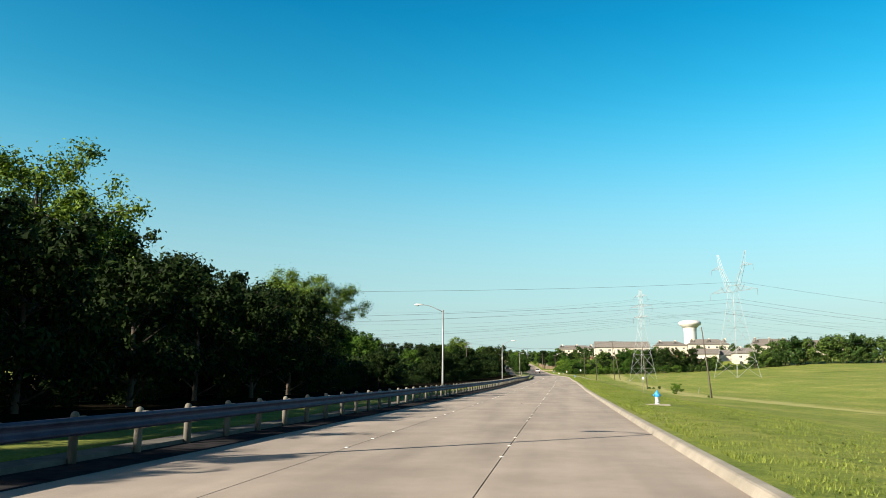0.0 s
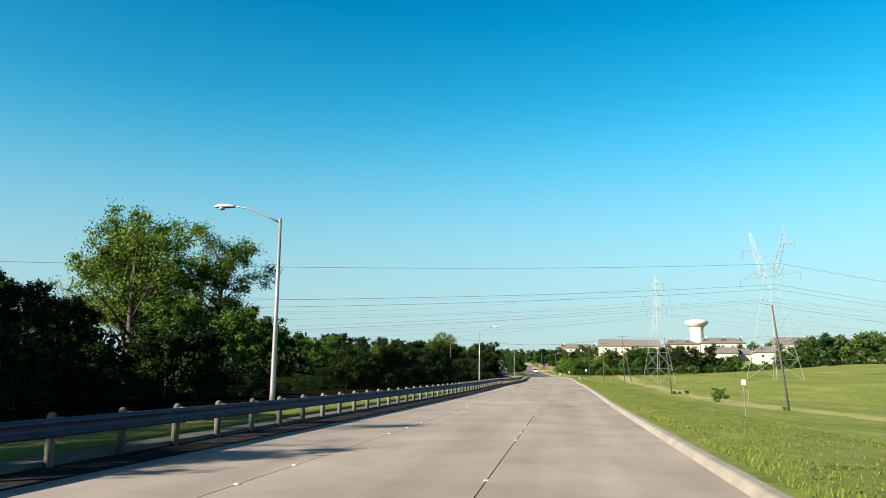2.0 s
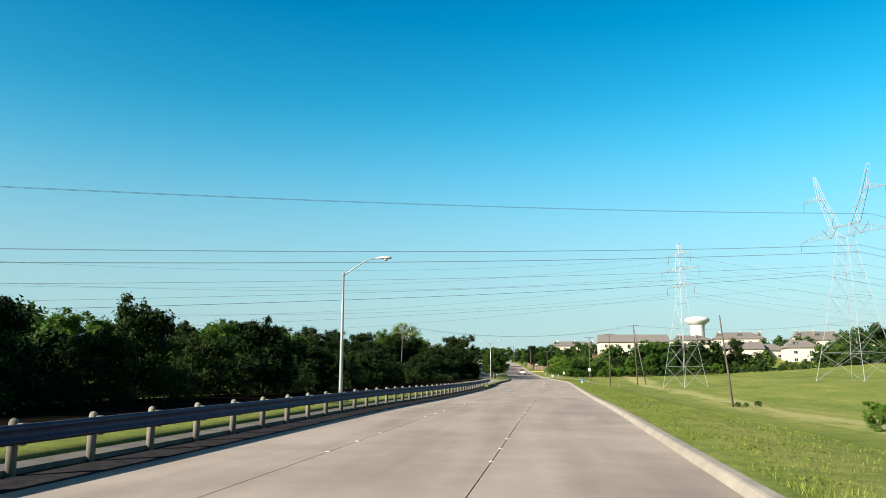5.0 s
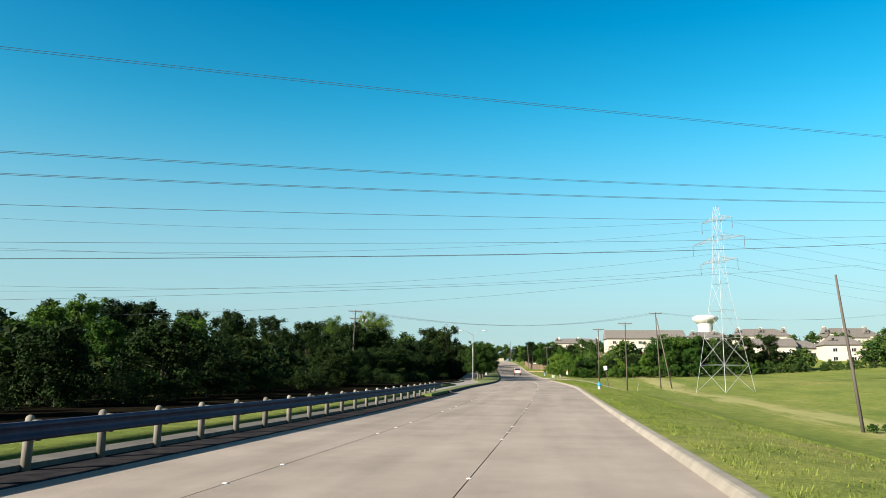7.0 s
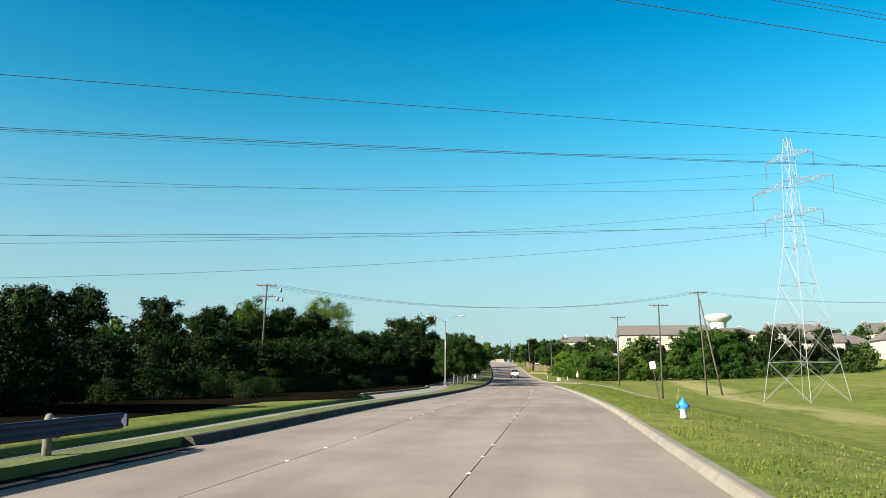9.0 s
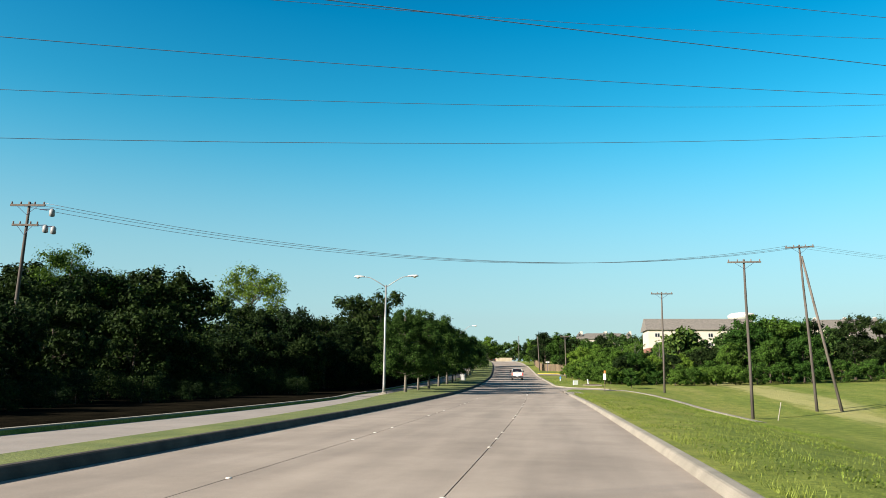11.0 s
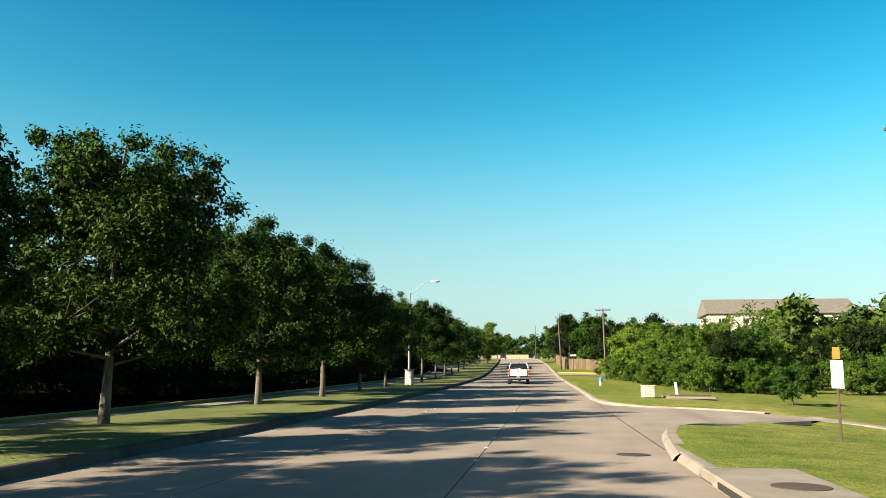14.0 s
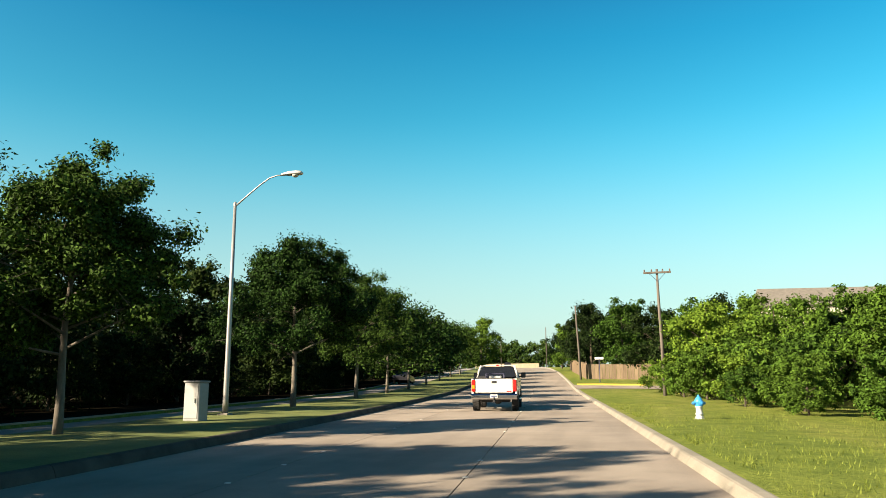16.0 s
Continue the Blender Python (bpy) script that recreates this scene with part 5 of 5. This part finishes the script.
cab = thing("utility_cabinet", "pale green ribbed utility pedestal on the verge", "cabinet", pose(*on(6.6, 349.7, 0.0), 0, 0, 8))
part("body", Shape().box(0, 0, 0.31, 0.66, 0.6, 0.62, 0.05), BOXGREEN, cab)
for k in range(6):
    part("rib", Shape().box(0.01, -0.308, 0.12 + 0.08 * k, 0.56, 0.025, 0.025, 0.006), BOXGREEN, cab)
part("lid", Shape().box(0, 0, 0.64, 0.70, 0.64, 0.05, 0.02), BOXGREEN, cab)
vault = thing("utility_vault", "low dark metal vault cover on a concrete pad", "vault", pose(*on(8.8, 350.5, 0.0), 0, 0, 5))
part("pad", Shape().box(0, 0, 0.05, 2.5, 1.9, 0.14, 0.03), KERB, vault)
part("cover", Shape().box(0.1, 0, 0.16, 1.9, 1.3, 0.1, 0.03), RUST, vault, "dark steel cover")
bol = thing("cable_marker", "leaning white plastic cable marker post", "post", pose(*on(8.5, 352.0, 0.0), 0, -7, 0))
part("post", Shape().box(0, 0, 0.42, 0.17, 0.1, 0.9, 0.03), BODYWHITE, bol)
box = thing("signal_cabinet", "grey steel control cabinet on the grassy median", "cabinet", pose(-12.9, 370.8, road_z(370.8) + 0.14, 0, 0, -12))
part("body", Shape().box(0, 0, 0.65, 0.62, 0.45, 1.22, 0.02), BOXGREY, box)
part("roof", Shape().box(0, 0, 1.29, 0.7, 0.52, 0.06, 0.02), BOXGREY, box)
part("door", Shape().box(0, -0.235, 0.66, 0.54, 0.02, 1.08, 0.008), BOXGREY, box)
part("handle", Shape().box(0.18, -0.26, 0.68, 0.03, 0.03, 0.14, 0.006), CHROME, box)
part("plinth", Shape().box(0, 0, -0.02, 0.9, 0.7, 0.1, 0.02), KERB, box)
fence = thing("fence", "weathered brown timber fence round a roadside plot", "fence")
for k in range(84):
    p = spot(lane_x(441.5 + 0.41 * k) + 6.0, 441.5 + 0.41 * k)
    part("board", Shape().box(*p + Vector((0, 0, 0.85)), 0.03, 0.38, 1.75), FENCE, fence)
    if k % 6 == 0:
        part("fence_post", Shape().box(*p + Vector((0.08, 0, 0.9)), 0.1, 0.1, 1.95), FENCE, fence)
for k in range(26):
    p = spot(-1.6 + 0.41 * k, 441.0)
    part("board", Shape().box(*p + Vector((0, 0, 0.85)), 0.38, 0.03, 1.75), FENCE, fence)
wall = thing("fence", "low beige boundary fence at the brow of the hill", "fence")
for k in range(14):
    p = spot(-38 + 1.42 * k, 586 - 0.25 * k)
    part("panel", Shape().box(*p + Vector((0, 0, 0.75)), 1.38, 0.06, 1.6), DRYWALL, wall)
name = thing("street_sign", "pale post with a small name plate beside the side drive", "sign", pose(*spot(-0.4, 431.5)))
part("sign_post", Shape().tube([(0, 0, -0.2), (0, 0, 2.6)], 0.05, 8), SHADE_STEEL, name)
part("plate", Shape().box(0, -0.03, 2.5, 0.9, 0.02, 0.24, 0.005), WHITE, name)


# ---- vehicles ----
def wheel(parent, x, y, r, w, rim_mat=CHROME):
    m = Matrix.Translation((x, y, r)) @ Matrix.Rotation(radians(90), 4, "Y")
    t = part("wheel", Shape().lathe([(r * 0.6, -w / 2), (r * 0.9, -w / 2), (r, -w * 0.36), (r, w * 0.36), (r * 0.9, w / 2), (r * 0.6, w / 2)], 24, m), RUBBER, parent, smooth=False)
    s = Shape()
    for k in range(26):
        a = 2 * math.pi * k / 26
        for q in (-1, 1):
            s.box(0, 0, 0, 0.03, 0.055, w * 0.42, 0, m @ Matrix.Rotation(a + 0.06 * q, 4, "Z") @ Matrix.Translation((r + 0.004, 0, q * w * 0.25)))
    part("tread", s, RUBBER, t)
    part("rim", Shape().lathe([(r * 0.25, -w * 0.32), (r * 0.58, -w * 0.42), (r * 0.6, 0), (r * 0.58, w * 0.42), (r * 0.25, w * 0.32)], 20, m), rim_mat, t)
    return t


def pickup(at):
    """A lifted crew-cab pickup; y ahead, the rear axle at y = 0."""
    t = thing("pickup_truck", "lifted white crew-cab pickup truck with a silver rack in its bed", "pickup truck", at)
    lift = 0.42
    # bed and lower body, with arches cut in the side outline
    def side(arches, y0, y1, z0, z1):
        pts = [(y0, z0)]
        for c, r in arches:
            pts += [(c - r * math.cos(a), z0 - 0.04 + r * math.sin(a)) for a in (k * math.pi / 10 for k in range(11))]
        return pts + [(y1, z0), (y1, z1), (y0, z1)]
    for sx in (-1, 1):
        part("bed_side", Shape().prism(side([(0, 0.52)], -1.05, 1.15, lift + 0.28, lift + 0.98), "x", sx * 0.98, sx * 0.90), PAINT_WHITE, t)
        part("bed_rail", Shape().box(sx * 0.94, 0.05, lift + 0.995, 0.11, 2.2, 0.03, 0.01), BLACK, t, "black bed rail cap")
    part("bed_floor", Shape().box(0, 0.05, lift + 0.50, 1.8, 2.18, 0.05), BLACK, t)
    part("bed_front", Shape().box(0, 1.12, lift + 0.72, 1.8, 0.05, 0.52), PAINT_WHITE, t)
    gate = part("tailgate", Shape().box(0, -1.03, lift + 0.68, 1.62, 0.07, 0.6, 0.02), PAINT_WHITE, t)
    part("gate_cap", Shape().box(0, -1.03, lift + 0.99, 1.64, 0.09, 0.03, 0.01), BLACK, gate)
    part("gate_handle", Shape().box(0, -1.075, lift + 0.83, 0.22, 0.03, 0.1, 0.015), BLACK, gate, "black tailgate handle")
    for k in range(3):
        part("badge", Shape().box(0.56 + 0.075 * k, -1.072, lift + 0.44, 0.058, 0.01, 0.05), RED, gate, "red badge block")
    for sx in (-1, 1):
        lamp = part("tail_lamp", Shape().box(sx * 0.895, -1.045, lift + 0.68, 0.15, 0.1, 0.5, 0.02), RED, t, "red tail lamp")
        part("reverse_lens", Shape().box(sx * 0.90, -1.10, lift + 0.63, 0.12, 0.012, 0.15, 0.004), ORANGE if sx < 0 else RED, lamp)
    bump_ = Shape()
    bump_.sweep([[(x, yy, lift + z) for x in (-0.99, -0.9, -0.5, 0.5, 0.9, 0.99)] for yy, z in ((-1.06, 0.33), (-1.22, 0.34), (-1.25, 0.28), (-1.25, 0.17), (-1.2, 0.10), (-1.06, 0.10))])
    part("rear_bumper", bump_, CHROME, t, "chrome step bumper")
    plate = part("number_plate", Shape().box(0, -1.262, lift + 0.23, 0.31, 0.012, 0.155, 0.004), WHITE, t)
    part("plate_bar", Shape().box(0, -1.27, lift + 0.215, 0.24, 0.006, 0.06), INK, plate)
    part("plate_bar", Shape().box(0, -1.27, lift + 0.28, 0.13, 0.006, 0.022), INK, plate)
    part("tow_hitch", Shape().box(0, -1.18, lift + 0.02, 0.1, 0.3, 0.09, 0.01).lathe([(0.02, 0.05), (0.028, 0.1), (0.045, 0.14), (0.02, 0.19)], 10, Matrix.Translation((0, -1.28, lift))), BLACK, t)
    # cab and bonnet
    for sx in (-1, 1):
        part("cab_side", Shape().prism(side([(3.45, 0.52)], 1.2, 4.25, lift + 0.22, lift + 1.0), "x", sx * 0.97, sx * 0.88), PAINT_WHITE, t)
        for yy in (2.1, 3.0):
            part("door_handle", Shape().box(sx * 0.985, yy - 0.4, lift + 0.82, 0.03, 0.16, 0.04, 0.008), BLACK, t)
        part("side_trim", Shape().box(sx * 0.978, 2.1, lift + 0.55, 0.02, 1.7, 0.05, 0.006), CHROME, t)
        part("side_step", Shape().tube([(sx * 0.95, 1.0, lift + 0.08), (sx * 1.02, 1.2, lift + 0.04), (sx * 1.02, 2.7, lift + 0.04), (sx * 0.95, 2.9, lift + 0.08)], 0.04, 8), CHROME, t, "chrome side step")
        mir = part("wing_mirror", Shape().box(sx * 1.14, 3.02, lift + 1.12, 0.22, 0.13, 0.26, 0.03).tube([(sx * 0.92, 3.05, lift + 1.04), (sx * 1.08, 3.03, lift + 1.08)], 0.035, 6), BLACK, t)
    part("cab_floor", Shape().box(0, 2.7, lift + 0.6, 1.78, 3.0, 0.7), PAINT_WHITE, t)
    part("bonnet", Shape().sweep([[(x, yy, lift + z - 0.03 * abs(x)) for x in (-0.93, -0.8, 0, 0.8, 0.93)] for yy, z in ((3.1, 1.06), (3.7, 1.05), (4.15, 1.0), (4.28, 0.9), (4.3, 0.5))]), PAINT_WHITE, t)
    low = [(-0.93, lift + 1.0), (0.93, lift + 1.0)]
    c = [(1.2, 0.91, 1.0), (1.32, 0.88, 1.25), (1.5, 0.78, 1.52), (1.62, 0.74, 1.56), (2.6, 0.74, 1.57), (2.75, 0.77, 1.52), (3.3, 0.90, 1.03)]
    roof = Shape().sweep([[(-w, yy, lift + z), (-w * 0.8, yy, lift + z + 0.035), (w * 0.8, yy, lift + z + 0.035), (w, yy, lift + z)] for yy, w, z in c[2:6]])
    part("roof", roof, PAINT_WHITE, t)
    part("rear_window", Shape().sweep([[(-w * 0.93, yy - 0.01, lift + z), (w * 0.93, yy - 0.01, lift + z)] for yy, w, z in ((1.23, 0.90, 1.04), (1.33, 0.87, 1.25), (1.49, 0.78, 1.49))]), GLASS, t, "dark tinted rear window")
    part("windscreen", Shape().sweep([[(-w, yy, lift + z), (w, yy, lift + z)] for yy, w, z in ((2.75, 0.77, 1.52), (3.3, 0.90, 1.03))]), GLASS, t)
    for sx in (-1, 1):
        part("pillar", Shape().tube([(sx * 0.92, 1.22, lift + 1.0), (sx * 0.88, 1.33, lift + 1.26), (sx * 0.77, 1.52, lift + 1.55)], 0.05, 6), PAINT_WHITE, t)
        part("pillar", Shape().tube([(sx * 0.92, 3.28, lift + 1.02), (sx * 0.76, 2.72, lift + 1.55)], 0.035, 6), PAINT_WHITE, t)
        part("pillar", Shape().tube([(sx * 0.92, 2.12, lift + 1.0), (sx * 0.75, 2.1, lift + 1.56)], 0.04, 6), PAINT_WHITE, t)
        part("side_window", Shape().sweep([[(sx * 0.905, 1.3, lift + 1.01), (sx * 0.905, 3.2, lift + 1.01)], [(sx * 0.755, 1.55, lift + 1.54), (sx * 0.755, 2.72, lift + 1.54)]]), GLASS, t)
    brake = part("high_brake_lamp", Shape().box(0, 1.5, lift + 1.575, 0.34, 0.06, 0.05, 0.01), WHITE, t)
    part("brake_lens", Shape().box(0, 1.465, lift + 1.575, 0.14, 0.02, 0.04, 0.004), RED, brake)
    rack = Shape()
    for a, b in (((-0.45, 0.3, 0.6), (-0.45, 0.3, 1.18)), ((0.35, 0.3, 0.6), (0.35, 0.3, 1.18)), ((-0.45, 0.3, 1.18), (0.35, 0.3, 1.18)), ((-0.45, 0.9, 1.18), (0.35, 0.9, 1.18)), ((-0.45, 0.3, 1.18), (-0.45, 0.9, 1.18)), ((0.35, 0.3, 1.18), (0.35, 0.9, 1.18)), ((-0.45, 0.9, 0.6), (-0.45, 0.9, 1.18)), ((0.35, 0.9, 0.6), (0.35, 0.9, 1.18))):
        rack.tube([(a[0], a[1], lift + a[2]), (b[0], b[1], lift + b[2])], 0.025, 6)
    part("bed_rack", rack, SHADE_STEEL, t, "silver tubular rack")
    part("tool_box", Shape().box(-0.05, 0.6, lift + 0.83, 0.55, 0.45, 0.56, 0.03), HEAD, t, "pale grey metal chest in the bed")
    part("bed_crate", Shape().box(-0.66, 0.7, lift + 0.84, 0.4, 0.6, 0.5, 0.03), BLACK, t)
    part("chassis", Shape().box(-0.42, 1.6, lift + 0.16, 0.1, 5.2, 0.16).box(0.42, 1.6, lift + 0.16, 0.1, 5.2, 0.16).box(0, 0, 0.44, 1.3, 0.14, 0.14, 0.03).box(0, 3.45, 0.44, 1.3, 0.14, 0.14, 0.03).lathe([(0.05, -0.16), (0.17, -0.1), (0.17, 0.1), (0.05, 0.16)], 12, Matrix.Translation((0.1, 0, 0.44)) @ Matrix.Rotation(radians(90), 4, "X")), BLACK, t, "black underbody and axles")
    for x in (-0.86, 0.86):
        for yy in (0.0, 3.45):
            wheel(t, x, yy, 0.43, 0.3)
    return t


def car(at, paint, label):
    t = thing("car", label, "car", at, "cars far up the road")
    prof = [(-2.2, 0.35), (-2.25, 0.7), (-2.1, 0.92), (-1.3, 0.98), (0.9, 0.98), (2.0, 0.82), (2.25, 0.6), (2.2, 0.3)]
    s = Shape()
    s.sweep([[(x, yy, z) for yy, z in prof] for x in (-0.88, -0.8, 0.8, 0.88)])
    s.f += [tuple(range(8)), tuple(range(24, 32))]
    part("body", s, paint, t)
    part("cabin", Shape().sweep([[(x * k, yy, z) for yy, z, k in ((-1.5, 0.96, 1.0), (-0.9, 1.4, 0.82), (0.3, 1.44, 0.82), (1.1, 0.96, 1.0))] for x in (-0.82, -0.7, 0.7, 0.82)]), GLASS, t)
    part("roof", Shape().box(0, -0.3, 1.44, 1.3, 1.2, 0.05, 0.02), paint, t)
    for sx in (-1, 1):
        part("tail_lamp", Shape().box(sx * 0.68, -2.24, 0.74, 0.3, 0.04, 0.14, 0.01), RED, t)
        for yy in (-1.35, 1.4):
            part("wheel", Shape().lathe([(0.2, -0.1), (0.32, -0.08), (0.32, 0.08), (0.2, 0.1)], 14, Matrix.Translation((sx * 0.78, yy, 0.32)) @ Matrix.Rotation(radians(90), 4, "Y")), RUBBER, t)
    return t


heading, grade = turn_of, grade_of
TY = 382.3
pickup(pose(lane_x(TY) - 1.15, TY, road_z(TY + 1.7) - 1.7 * math.tan(radians(grade(TY + 1.7))) + 0.005, grade(TY + 1.7), 0, heading(TY)))
for u, yy, paint, label, turn in ((-4.6, 545, PAINT_DARK, "black car far up the road", 0), (-14.5, 432, PAINT_DARK, "dark car on the far carriageway", 180), (-15.5, 470, PAINT_BLUE, "blue car on the far carriageway", 180)):
    car(pose(lane_x(yy) + u, yy, road_z(yy) + 0.025, grade(yy), 0, heading(yy) + turn), paint, label)


# ---- grass blades along the verge ----
def grass():
    rng = np.random.default_rng(5)
    count = 300000
    y = 6 + rng.random(count) ** 1.15 * 380
    u = 4.1 + rng.random(count) ** 1.7 * 13
    keep = ~((y > 315) & (y < 356) & (u < 32))
    clump = np.array([noise.noise((a * 0.6, b * 0.6, 3.0)) for a, b in zip(u, y)])
    keep &= rng.random(count) < np.clip(0.55 + clump * 1.5, 0.08, 1)
    u, y, clump = u[keep], y[keep], clump[keep]
    n = len(u)
    base = np.array([on(a, b) for a, b in zip(u, y)])
    h = (0.025 + 0.05 * rng.random(n)) * (1 + 1.0 * np.clip(clump, 0, 1)) * (1 + 0.3 * (u < 4.5))
    a = rng.random(n) * 2 * np.pi
    w = 0.004 + 0.006 * rng.random(n)
    side = np.stack([np.cos(a) * w, np.sin(a) * w, np.zeros(n)], 1)
    tip = base + np.stack([np.cos(a + 1.3) * h * 0.6, np.sin(a + 1.3) * h * 0.6, h], 1)
    v = np.stack([base - side, base + side, tip], 1).reshape(-1, 3)
    me = bpy.data.meshes.new("grass")
    me.vertices.add(3 * n)
    me.vertices.foreach_set("co", v.ravel())
    me.loops.add(3 * n)
    me.loops.foreach_set("vertex_index", np.arange(3 * n))
    me.polygons.add(n)
    me.polygons.foreach_set("loop_start", np.arange(n) * 3)
    me.update(calc_edges=True)
    me.materials.append(BLADE)
    tagged(new("grass", me), "uneven tufts of green grass along the verge", "grass", "", "stuff")



def weeds():
    """Broad-leaved weed patches in the mown grass near the kerb."""
    rng = random.Random(9)
    pts, faces = [], []
    for _ in range(620):
        y, u = rng.uniform(6, 310), 4.5 + rng.random() ** 1.8 * 7
        size = rng.uniform(0.15, 0.6)
        for _ in range(int(75 * size + 8)):
            p = on(max(3.95, u + rng.gauss(0, size * 0.6)), y + rng.gauss(0, size * 0.9), rng.uniform(0.005, 0.05))
            d = Vector((rng.uniform(-1, 1), rng.uniform(-1, 1), rng.uniform(0.2, 1.0))).normalized()
            t = d.cross(Vector((0.3, 0.2, 1))).normalized() * rng.uniform(0.010, 0.022)
            k, l = len(pts), rng.uniform(0.03, 0.08)
            pts += [p, p + d * l * 0.5 + t, p + d * l, p + d * l * 0.5 - t]
            faces += [(k, k + 1, k + 2, k + 3)]
    for _ in range(6500):
        y = rng.uniform(287, 322)
        u = 17.2 - (y - 290) * 0.135 - abs(rng.gauss(0, 1.1))
        p, h = on(u, y, -0.02), rng.uniform(0.12, 0.34)
        d = Vector((rng.uniform(-0.5, 0.5), rng.uniform(-0.5, 0.5), 1)).normalized()
        t = Vector((rng.uniform(-1, 1), rng.uniform(-1, 1), 0)).normalized() * 0.012
        k = len(pts)
        pts += [p - t, p + d * h * 0.5 + t, p + d * h, p + t]
        faces += [(k, k + 1, k + 2, k + 3)]
    tagged(new("weeds", crown_mesh(pts, faces, WEED)), "patches of green broad-leaved weeds in the grass", "weeds", "", "stuff")


grass()
weeds()
